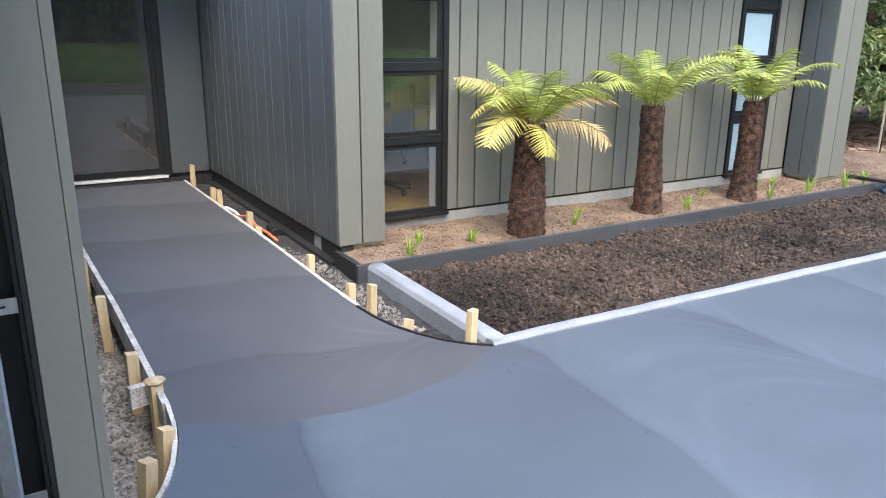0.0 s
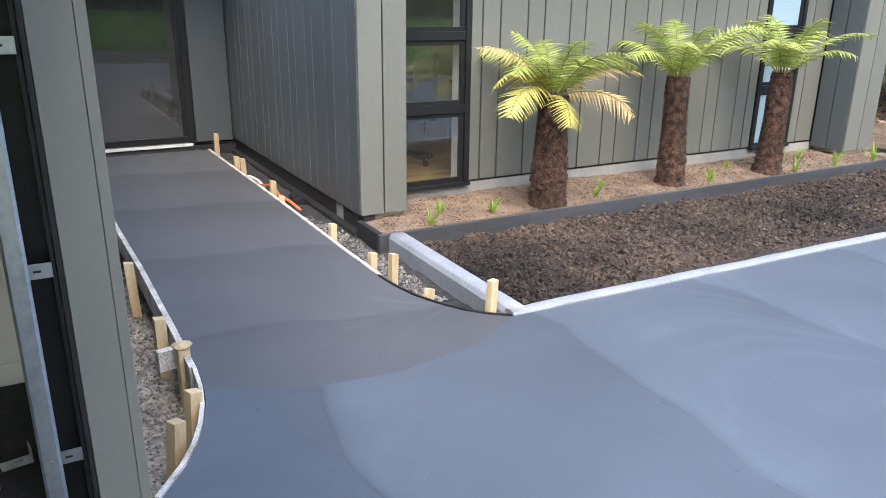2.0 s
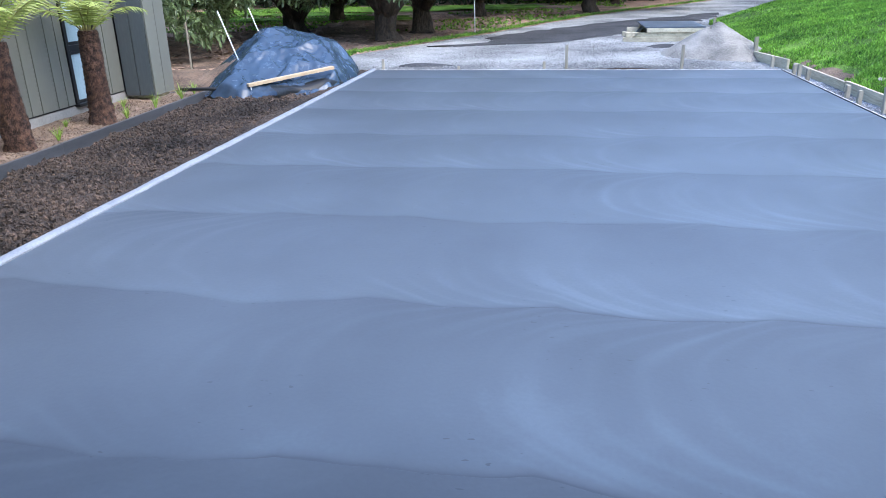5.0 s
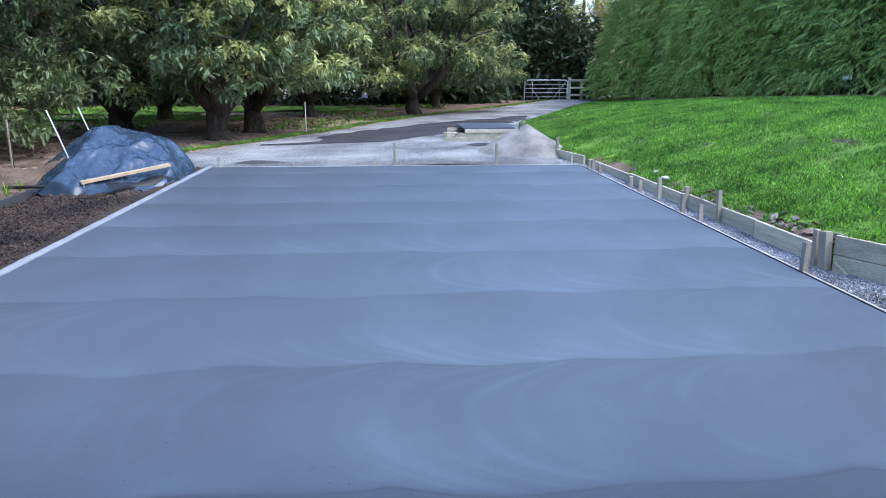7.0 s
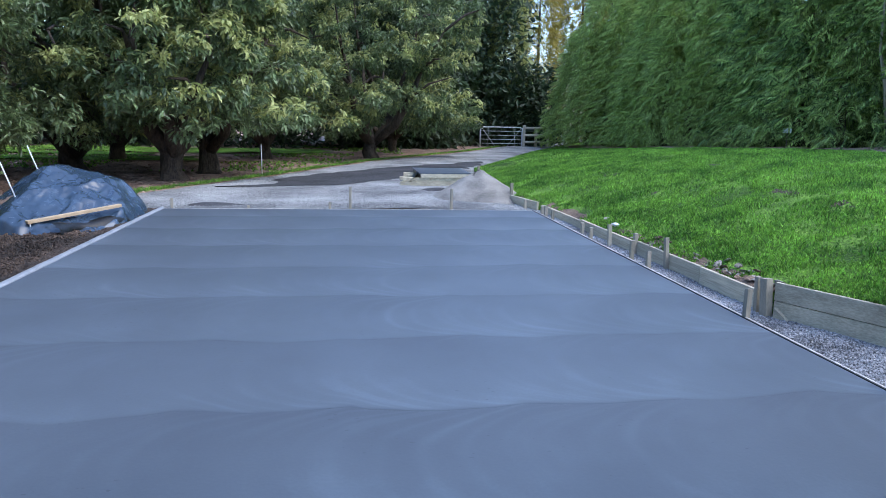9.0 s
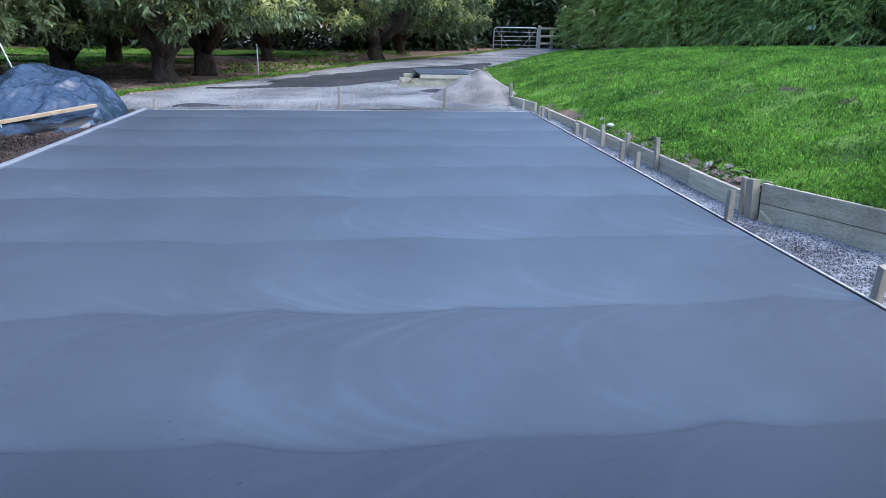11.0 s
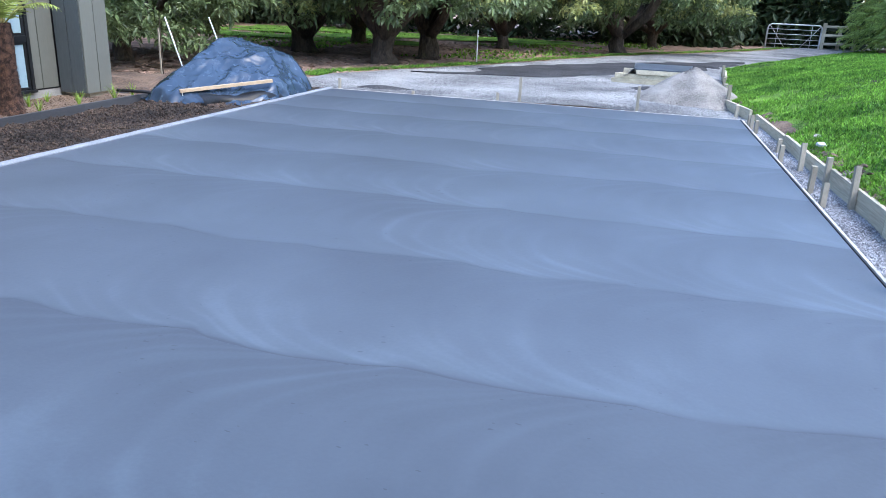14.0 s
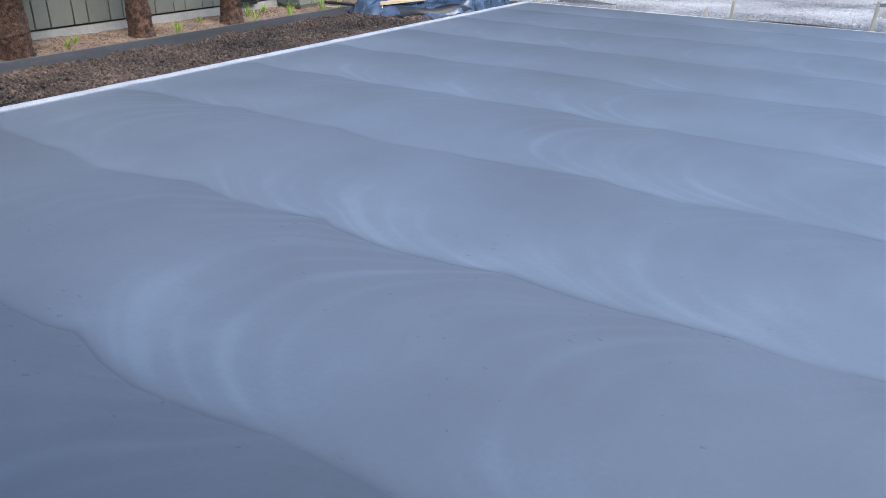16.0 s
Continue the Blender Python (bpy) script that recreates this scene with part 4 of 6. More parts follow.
def fin(x0, x1, shaded_left, label):
    f = thing("wall_fin", label, "wall", kind="structure")
    part("fin_core", boxed(x0 + 0.024, x1 - 0.012, 4.864, 5.28, 0.06, WALL_TOP), BLACK, f)
    boards_along_x(f, x0, x1, 4.862, 0.05, WALL_TOP, CLAD, 0.21)
    # The left face gets the shaded copy of the cladding colour.
    if shaded_left:
        boards_along_y(f, 4.862, 5.255, x0 + 0.022, 0.05, WALL_TOP, CLAD_SHADED, 0.2)
    part("return_board", boxed(x1 - 0.012, x1 + 0.0, 4.864, 5.255, 0.05, WALL_TOP, 0.002), CLAD, f)
    return f


fin(2.03, 2.42, False, "grey-green corner pier of the house with wide vertical boards")
fin(7.85, 8.35, True, "grey-green end pier of the house with wide vertical boards")
wall("fin_footing", 2.15, 2.40, 4.9, 5.27, -0.3, 0.048, RAIL, "raw concrete and timber footing under the corner pier")
wall("fin_footing", 7.95, 8.30, 4.9, 5.27, -0.3, 0.048, RAIL, "raw footing under the end pier")
# porch side wall
# Shade on this wall is put into the boards' darker colour.
p = thing("wall_porch", "vertical boards on the porch side wall, shade put into their colour", "wall", kind="structure")
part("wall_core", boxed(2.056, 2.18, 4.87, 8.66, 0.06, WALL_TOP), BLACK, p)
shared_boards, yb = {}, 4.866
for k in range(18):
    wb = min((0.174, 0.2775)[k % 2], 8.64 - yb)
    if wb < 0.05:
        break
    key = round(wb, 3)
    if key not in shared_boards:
        ob = part("cladding_board", boxed(0, 0.022, 0.006, wb - 0.006, 0, WALL_TOP - 0.05, 0.003), CLAD_SHADED, p)
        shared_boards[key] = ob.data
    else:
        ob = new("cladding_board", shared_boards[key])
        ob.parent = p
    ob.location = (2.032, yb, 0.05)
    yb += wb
wall("foundation_porch", 2.062, 2.16, 4.87, 8.66, -0.33, 0.056, FOUND_DARK, "black foundation below the porch wall")
tagged(part("foundation_ledge", boxed(1.99, 2.06, 4.9, 8.62, -0.3, -0.085, 0.004), FOUND_DARK), "dark footing ledge along the porch wall", "footing", kind="structure")


def window(name, x0, x1, z0, z1, y, bars, glass, label):
    wd = thing(name, label, "window", kind="structure")
    t, d = 0.05, 0.09
    fr = part("window_frame", boxed(x0, x0 + t, y, y + d, z0, z1, 0.004), BLACK, wd)
    part("window_frame", boxed(x1 - t, x1, y, y + d, z0, z1, 0.004), BLACK, wd)
    part("window_frame", boxed(x0 + t, x1 - t, y, y + d, z1 - t, z1, 0.004), BLACK, wd)
    part("window_sill", boxed(x0 - 0.0, x1 + 0.0, y - 0.03, y + d, z0 - 0.035, z0, 0.006), BLACK, wd)
    edges = [z0] + list(bars) + [z1 - t]
    for b in bars:
        part("transom", boxed(x0 + t, x1 - t, y + 0.005, y + d, b - 0.035, b + 0.035, 0.004), BLACK, wd)
    for lo, hi in zip(edges, edges[1:]):
        lo2, hi2 = lo + (0.035 if lo in bars else 0.0), hi - (0.035 if hi in bars else 0)
        for a, b2, c, d2 in ((x0 + t, x0 + t + 0.035, lo2, hi2), (x1 - t - 0.035, x1 - t, lo2, hi2), (x0 + t + 0.035, x1 - t - 0.035, lo2, lo2 + 0.035), (x0 + t + 0.035, x1 - t - 0.035, hi2 - 0.035, hi2)):
            part("sash", boxed(a, b2, y + 0.02, y + 0.06, c, d2, 0.003), BLACK, wd)
        pn = part("pane", boxed(x0 + t + 0.02, x1 - t - 0.02, y + 0.036, y + 0.042, lo2 + 0.02, hi2 - 0.02), glass, wd)
        pn.visible_shadow = False
    return wd


window("window_1", W1[0], W1[1], 0.12, 2.12, 5.245, (0.74, 1.325, 1.90), GLASS, "tall black aluminium window with stacked clear panes")
window("window_2", W2[0], W2[1], 0.12, 2.12, 5.245, (0.74, 1.325, 1.90), FROST, "tall black aluminium window with frosted panes")

# room behind window 1
tagged(part("room_floor", boxed(2.2, 6.4, 5.42, 9.3, 0.0, 0.08), FLOORWOOD), "warm oak floor inside the room", "floor", kind="structure")
# Gap left in the unseen back wall, added so daylight brightens the room.
wall("room_wall", 2.2, 2.4, 9.3, 9.4, 0.0, 2.25, PLASTER, "pale painted wall inside the room")
wall("room_wall", 3.5, 6.4, 9.3, 9.4, 0.0, 2.25, PLASTER, "pale painted wall inside the room")
wall("room_wall", 2.4, 3.5, 9.3, 9.4, 0.0, 0.2, PLASTER, "pale painted wall below an unseen opening added for light")
wall("room_wall", 2.185, 2.2, 5.42, 9.3, 0.0, 2.25, PLASTER, "pale painted wall inside the room")
wall("room_wall", 6.4, 6.5, 5.42, 9.3, 0.0, 2.25, PLASTER, "pale painted wall inside the room")
tagged(part("room_ceiling", boxed(2.185, 6.5, 5.42, 9.4, 2.25, 2.35), PLASTER), "white ceiling inside the room", "ceiling", kind="structure")
wall("window_reveal", 3.165, 3.235, 5.335, 5.47, 0.1, 2.12, WHITE_ALU, "white inner window reveal")
ch = thing("office_chair", "dark office chair on the oak floor", "chair", at=(3.15, 6.35, 0.08))
part("seat", boxed(-0.24, 0.24, -0.23, 0.23, 0.42, 0.5, 0.03), CHAIR, ch)
part("backrest", boxed(0.19, 0.25, -0.21, 0.21, 0.55, 1.05, 0.025), CHAIR, ch)
part("back_support", boxed(0.2, 0.24, -0.03, 0.03, 0.44, 0.6, 0.006), BLACK, ch)
part("column", tubed([(0, 0, 0.08), (0, 0, 0.43)], 0.025, 10), BLACK, ch)
for k in range(5):
    a = 2 * math.pi * k / 5
    leg = part("leg", tubed([(0, 0, 0.1), (0.28 * math.cos(a), 0.28 * math.sin(a), 0.06)], [0.024, 0.016], 8), BLACK, ch)
    part("castor", tubed([(0.28 * math.cos(a) - 0.015, 0.28 * math.sin(a), 0.03), (0.28 * math.cos(a) + 0.015, 0.28 * math.sin(a), 0.03)], 0.03, 10), BLACK, leg)
dk = thing("desk", "pale desk standing by the window", "desk", at=(3.35, 7.4, 0.08))
part("desktop", boxed(-0.8, 0.8, -0.35, 0.35, 0.70, 0.73, 0.004), WHITE_ALU, dk)
for sx in (-0.75, 0.75):
    for sy in (-0.3, 0.3):
        part("leg", boxed(sx - 0.02, sx + 0.02, sy - 0.02, sy + 0.02, 0, 0.70, 0.003), BLACK, dk)

# entry: door with glass, side panel, sill, drainage strip
DY = 8.62
d = thing("door_1", "closed dark glass entry door in a black aluminium frame", "door", kind="structure")
part("door_frame", boxed(1.53, 1.605, DY, DY + 0.1, 0.02, 2.12, 0.004), BLACK, d)
part("door_frame", boxed(0.17, 0.24, DY, DY + 0.1, 0.02, 2.12, 0.004), BLACK, d)
part("door_frame", boxed(0.24, 1.53, DY, DY + 0.1, 2.04, 2.12, 0.004), BLACK, d)
part("bottom_rail", boxed(0.24, 1.53, DY + 0.01, DY + 0.09, 0.03, 0.1, 0.004), BLACK, d)
part("stile", boxed(1.48, 1.53, DY + 0.015, DY + 0.085, 0.1, 2.04, 0.004), BLACK, d)
pn = part("pane", boxed(0.24, 1.48, DY + 0.045, DY + 0.052, 0.1, 2.04), GLASS_DARK, d)
pn.visible_shadow = False
tagged(part("door_sill", boxed(0.17, 1.56, DY - 0.05, DY + 0.02, -0.005, 0.022, 0.004), WHITE_ALU), "pale aluminium door sill", "sill", kind="structure")
wall("door_threshold", 0.17, 2.04, DY - 0.03, DY + 0.1, -0.3, -0.012, FOUND_DARK, "dark concrete threshold under the door")
e = thing("wall_entry", "wide board beside the entry door, in the shaded cladding colour", "wall", kind="structure")
part("wall_core", boxed(1.608, 2.05, DY + 0.03, DY + 0.15, 0.03, WALL_TOP), BLACK, e)
# Entry board takes the same darkened cladding colour.
boards_along_x(e, 1.607, 2.03, DY + 0.028, 0.03, WALL_TOP, CLAD_SHADED, 0.45)
wall("wall_over_door", 0.16, 1.606, DY + 0.02, DY + 0.15, 2.125, WALL_TOP, CLAD, "grey-green boards over the entry door")
# Grey box behind the door glass, added as its dark backing.
wall("hall_wall", 0.16, 2.05, 11.0, 11.1, 0.0, 2.3, HALL, "grey hall wall added behind the entry door")
wall("hall_wall", 0.06, 0.16, DY + 0.12, 11.1, 0.0, 2.3, HALL, "grey hall wall added behind the entry door")
wall("hall_wall", 2.05, 2.18, DY + 0.16, 11.1, 0.0, 2.3, HALL, "grey hall wall added behind the entry door")
tagged(part("hall_floor", boxed(0.06, 2.18, DY + 0.101, 11.1, -0.05, 0.0), HALL), "grey hall floor", "floor", kind="structure")
tagged(part("hall_ceiling", boxed(0.06, 2.18, DY + 0.12, 11.1, 2.3, 2.36), HALL), "grey hall ceiling", "ceiling", kind="structure")
pts = [(0.2 + 1.35 * rng.random(), 8.32 + 0.22 * rng.random(), -0.035 + 0.012 * rng.random()) for i in range(900)]
tagged(part("drain_bed", boxed(0.17, 1.62, 8.31, 8.585, -0.2, -0.04), RUBBER), "black drainage strip before the door", "drain", kind="structure")
tagged(part("drain_pebbles", scatter("drain_pebbles", STONE_V, STONE_F, pts, rng.uniform(0.006, 0.016, (900, 1)), rng), DARKGRIT), "dark pebbles in the drainage strip", "gravel", kind="stuff")

# unseen roofs: over house, entry and garage, kept low so they shade less
tagged(part("house_roof", boxed(1.9, 8.5, 4.75, 11.3, WALL_TOP, WALL_TOP + 0.12), ROOF), "dark flat roof over the house", "roof", kind="structure")
# Set well back so that more light reaches the porch.
tagged(part("entry_roof", boxed(-0.1, 1.9, 7.4, 11.3, WALL_TOP + 0.065, WALL_TOP + 0.12), SOFFIT), "unseen roof over the entry porch, cut short for light", "roof", kind="structure")
wall("house_end", 8.24, 8.34, 5.42, 11.2, -0.3, WALL_TOP, CLAD, "end wall of the house")

# ---- garage ----
GX0, GX1, GY = -0.016, 0.127, 2.12
g = thing("garage_jamb", "grey-green painted door jamb of the garage opening", "jamb", kind="structure")
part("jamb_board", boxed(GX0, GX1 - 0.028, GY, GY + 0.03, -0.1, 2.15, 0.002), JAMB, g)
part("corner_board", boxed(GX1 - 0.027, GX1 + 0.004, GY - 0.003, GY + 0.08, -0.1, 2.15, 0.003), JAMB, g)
part("door_seal", boxed(GX0 - 0.016, GX0 - 0.002, GY - 0.003, GY + 0.04, 0.0, 2.15, 0.003), RUBBER, g)
part("seal_lip", boxed(GX0 - 0.03, GX0 - 0.018, GY + 0.004, GY + 0.035, 0.0, 2.15, 0.003), BLACK, g)
wall("garage_wall_front", -0.012, 0.122, GY + 0.032, 8.6, -0.3, 2.3, CLAD, "garage wall along the path")
wall("garage_wall_return", -0.036, -0.0145, GY + 0.045, 3.28, 0.0, 2.3, HALL, "dark inner face of the garage front wall")
wall("garage_wall_side", -6.2, -0.006, 3.27, 3.4, 0.0, 2.3, PLASTER, "off-white painted garage side wall")
tagged(part("baseboard", boxed(-6.2, -0.01, 3.252, 3.268, 0.0, 0.1, 0.003), PLASTER), "off-white painted skirting board", "baseboard", kind="structure")
wall("garage_wall_back", -6.35, -6.2, -4.0, 3.4, 0.0, 2.3, PLASTER, "off-white garage back wall")
# Unseen far side left open under this beam to brighten the inner wall.
wall("garage_wall_far_side", -6.2, -0.07, -4.15, -4.0, 2.15, 2.3, PLASTER, "off-white beam over the unseen garage side, left open for light")
wall("garage_wall_nib", -0.06, 0.14, -4.0, -3.1, -0.3, 2.3, CLAD, "garage front wall beyond the opening")
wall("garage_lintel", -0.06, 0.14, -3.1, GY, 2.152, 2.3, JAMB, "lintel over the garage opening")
tagged(part("garage_ceiling", boxed(-6.35, 0.14, -4.15, 3.4, 2.3, 2.38), PLASTER), "white garage ceiling", "ceiling", kind="structure")
tagged(part("garage_floor", boxed(-6.3, 0.015, -4.1, 3.27, -0.3, 0.0), CARPET), "charcoal carpet on the garage floor", "floor", kind="structure")
tagged(part("garage_roof", boxed(-6.4, 0.14, -4.2, 8.7, 2.385, 2.46), ROOF), "dark roof over the garage", "roof", kind="structure")

# Black panel set to fill the gap between track and jamb.
wall("garage_nib", -0.118, -0.038, GY + 0.06, GY + 0.1, 0.0, 2.3, BLACK, "black nib panel behind the door track")
# vertical track of the garage door with its brackets
TRACK_X = -0.128
t = thing("door_track", "galvanised steel garage door track with slotted brackets", "door track", at=(TRACK_X, 2.10, 0))
bm = bmesh.new()
prof = [(-0.026, 0.022), (-0.026, 0.0), (-0.02, -0.006), (0.016, -0.006), (0.022, 0.0), (0.022, 0.026), (0.026, 0.026), (0.026, -0.004), (0.018, -0.010), (-0.022, -0.010), (-0.030, -0.002), (-0.030, 0.022)]
f = bm.faces.new([bm.verts.new((x, y, 0.0)) for x, y in prof])
up = bmesh.ops.extrude_face_region(bm, geom=[f])
bmesh.ops.translate(bm, verts=[v for v in up["geom"] if isinstance(v, bmesh.types.BMVert)], vec=(0, 0, 2.2))
bmesh.ops.recalc_face_normals(bm, faces=bm.faces)
part("track", bm, GALV, t)
for z in (0.27, 0.86, 1.46, 2.05):
    b = part("bracket", boxed(0.024, 0.084, 0.004, 0.007, z - 0.022, z + 0.022, 0.001), GALV, t, "slotted galvanised bracket")
    part("slot", boxed(0.036, 0.056, 0.002, 0.0035, z - 0.003, z + 0.003), RUBBER, b)
    part("bolt", tubed([(0.0, -0.016, z), (0.0, -0.010, z)], 0.008, 8), GALV, t)
for x, y, turn in ((-0.36, 2.47, 20), (-0.255, 2.60, 10)):
    m = pose(x, y, 0.0, 0, 0, turn)
    br = thing("steel_bracket", "loose folded galvanised bracket lying on the carpet", "bracket", "loose brackets")
    part("plate", boxed(-0.05, 0.05, -0.03, 0.03, 0.0, 0.004, 0.001, m), GALV, br)
    part("upstand", boxed(0.046, 0.05, -0.03, 0.03, 0.004, 0.06, 0.001, m), GALV, br)
    part("screw", tubed([m @ Vector((-0.03, 0.005, 0.008)), m @ Vector((0.02, 0.0, 0.008))], 0.004, 6), GALV, br)

# ---- tree ferns ----


def pinna(length, width, teeth):
    """Leaflet in its own plane: along +x, toothed both sides."""
    top = []
    for i in range(teeth + 1):
        u = i / teeth
        w = width * (1 - u) ** 0.7 * (0.55 + 0.45 * math.sin(math.pi * min(u * 1.4 + 0.15, 1)))
        top.append((u * length, w))
        if i < teeth:
            top.append(((u + 0.55 / teeth) * length, w * 0.45))
    v = [(x, 0.0) for x, w in top] + [(x, w) for x, w in top] + [(x, -w) for x, w in top]
    k = len(top)
    f = []
    for i in range(k - 1):
        f.append((i, i + 1, k + i + 1, k + i))
        f.append((i + 1, i, 2 * k + i, 2 * k + i + 1))
    return v, f


def frond(az, rise, length, droop, rng, width=0.235, pairs=20):
    """Arching frond from the origin: returns verts, faces and the stalk's points."""
    verts, faces, line = [], [], []
    p = Vector((0.04 * math.cos(az), 0.04 * math.sin(az), 0))
    el = rise
    n = pairs + 4
    step = length / n
    out = Vector((math.cos(az), math.sin(az), 0))
    twist = rng.normal(0, 0.25)
    for i in range(n + 1):
        u = i / n
        d = out * math.cos(el) + Vector((0, 0, math.sin(el)))
        line.append(p.copy())
        if i >= 3:
            side = d.cross(Vector((0, 0, 1))).normalized()
            up = side.cross(d).normalized()
            side = (side * math.cos(twist) + up * math.sin(twist)).normalized()
            up = side.cross(d).normalized()
            ln = width * (math.sin(math.pi * min(0.18 + 0.82 * (1 - u), 1.0) ** 0.9) * 0.55 + 0.5 * (1 - u) ** 0.6) * (1 if u < 0.97 else 0.5)
            ln = max(ln, 0.012)
            pv, pf = pinna(ln, step * 0.60, 6)
            for s in (1, -1):
                ax = (side * s + d * (0.3 + 0.35 * u) - up * (0.18 + rng.normal(0, 0.08))).normalized()
                ay = (d - ax * d.dot(ax)).normalized()
                o = len(verts)
                sag = rng.uniform(0.5, 1.4) * 0.9
                for x, y in pv:
                    verts.append(p + ax * x + ay * y - Vector((0, 0, sag * x * x)))
                faces += [tuple(a + o for a in f) for f in pf]
        p = p + d * step
        el -= droop / n * (0.5 + 1.1 * u)
    return verts, faces, line


def tree_fern(x, y, lean, top, r0, r1, fronds, seed, label):
    rng = np.random.default_rng(seed)
    zb = -0.06
    ob = thing("tree_fern", label, "tree fern", "row of tree ferns", at=(x, y, zb))
    bm = bmesh.new()
    rings, segs, rows = [], 30, 60
    for i in range(rows + 1):
        u = i / rows
        r = r0 + (r1 - r0) * u + 0.006 * math.sin(u * 9 + seed) + (0.02 * (1 - u * 8) if u < 0.12 else 0)
        ring = []
        for k in range(segs):
            a = 2 * math.pi * k / segs
            rr = r * (1 + 0.10 * noise.fractal(Vector((math.cos(a) * 3, math.sin(a) * 3, u * 9 + seed)), 1, 2, 4) + 0.16 * rng.random())
            ring.append(bm.verts.new((lean[0] * u + rr * math.cos(a), lean[1] * u + rr * math.sin(a), (top - zb) * u)))
        rings.append(ring)
    for a, b in zip(rings, rings[1:]):
        for k in range(segs):
            bm.faces.new((a[k], a[(k + 1) % segs], b[(k + 1) % segs], b[k])).smooth = True
    bm.faces.new(rings[-1])
    tk = part("trunk", bm, TRUNK, ob, "shaggy brown fibrous trunk")
    # shaggy fibres and old frond stubs
    n = 6000
    u = rng.random(n)
    a = rng.uniform(0, 2 * math.pi, n)
    r = (r0 + (r1 - r0) * u) * 1.03
    base = np.stack([lean[0] * u + r * np.cos(a), lean[1] * u + r * np.sin(a), (top - zb) * u], 1)
    outv = np.stack([np.cos(a), np.sin(a), np.zeros(n)], 1)
    side = np.stack([-np.sin(a), np.cos(a), np.zeros(n)], 1) * 0.0035
    ln = rng.uniform(0.02, 0.06, n)[:, None]
    tip = base + outv * ln * rng.uniform(0.2, 0.6, (n, 1)) + np.array([[0, 0, 1]]) * ln * rng.choice([-1, 0.8], (n, 1), p=[0.7, 0.3])
    v = np.stack([base - side, base + side, tip], 1)
    part("shag", pieces_mesh("fibres", v, [(3 * i, 3 * i + 1, 3 * i + 2) for i in range(n)]), TRUNK, ob, "loose brown trunk fibres")
    for az, rise, length, droop, mt in fronds:
        vs, fs, line = frond(radians(az), radians(rise), length, radians(droop), rng)
        shift = Vector((lean[0], lean[1], top - zb - 0.02))
        me = bpy.data.meshes.new("frond")
        me.from_pydata([tuple(q + shift) for q in vs], [], fs)
        me.shade_smooth()
        fr = part("frond", me, mt, ob)
        kk = len(line)
        part("stalk", tubed([q + shift for q in line[::2]], [0.009 * (1 - 0.85 * i / len(line[::2])) for i in range(len(line[::2]))], 5), RACHIS, fr)
    return ob


def whorl(n, seed, length=0.62, kinds=None):
    rng = np.random.default_rng(seed)
    out = []
    for i in range(n):
        az = 360 * i / n + rng.uniform(-10, 10)
        inner = i % 3 == 2
        out.append((az, rng.uniform(72, 84) if inner else rng.uniform(48, 66), length * rng.uniform(0.8, 0.95 if inner else 1.12), rng.uniform(55, 85) if inner else rng.uniform(70, 105), FROND))
    return out


f1 = whorl(11, 3, 0.72) + [(250, 12, 0.5, 85, FROND_YELLOW), (205, 30, 0.72, 95, FROND_YELLOW), (165, 60, 0.75, 70, FROND_BROWN), (312, 20, 0.66, 80, FROND_BROWN), (340, 42, 0.75, 70, FROND_BROWN), (190, 48, 0.7, 95, FROND_YELLOW), (20, 50, 0.75, 75, FROND_YELLOW)]
tree_fern(3.66, 4.70, (0.0, 0.0), 0.90, 0.142, 0.108, f1, 11, "tree fern with brown trunk and yellowing green fronds")
tree_fern(5.16, 4.79, (-0.02, 0.02), 0.97, 0.12, 0.088, whorl(11, 8, 0.80), 12, "tree fern with slim brown trunk and fresh green fronds")
tree_fern(6.46, 4.74, (0.02, 0.0), 0.97, 0.12, 0.088, whorl(11, 15, 0.84), 13, "tree fern with brown trunk and spreading green fronds")

# small grass plants in the bed
GREEN = leaf_mat("bed_plant_leaf", (0.13, 0.23, 0.03), (0.36, 0.48, 0.09), 0.5, 0.3, 0.3)


def bed_plant(x, y, h, seed):
    r = np.random.default_rng(seed)
    bm = bmesh.new()
    for i in range(26):
        a, ln, sp = r.uniform(0, 6.28), h * r.uniform(0.6, 1.1), r.uniform(0.15, 0.75)
        q = [Vector((math.cos(a) * sp * ln * u ** 1.3 + 0.01 * math.cos(a), math.sin(a) * sp * ln * u ** 1.3, ln * (u - 0.3 * sp * u * u))) for u in (0, 0.35, 0.7, 1)]
        s = Vector((-math.sin(a), math.cos(a), 0)) * 0.004
        vs = [bm.verts.new(q[0] - s), bm.verts.new(q[0] + s), bm.verts.new(q[1] + s), bm.verts.new(q[2] + s * 0.7), bm.verts.new(q[3]), bm.verts.new(q[2] - s * 0.7), bm.verts.new(q[1] - s)]
        bm.faces.new((vs[0], vs[1], vs[2], vs[6]))
        bm.faces.new((vs[6], vs[2], vs[3], vs[5]))
        bm.faces.new((vs[5], vs[3], vs[4]))
    ob = part("grass_plant", bm, GREEN)
    ob.location = (x, y, mulch_height(x, y) - 0.005)
    return tagged(ob, "small tufted green grass plant in the mulch", "plant", "bed plants")


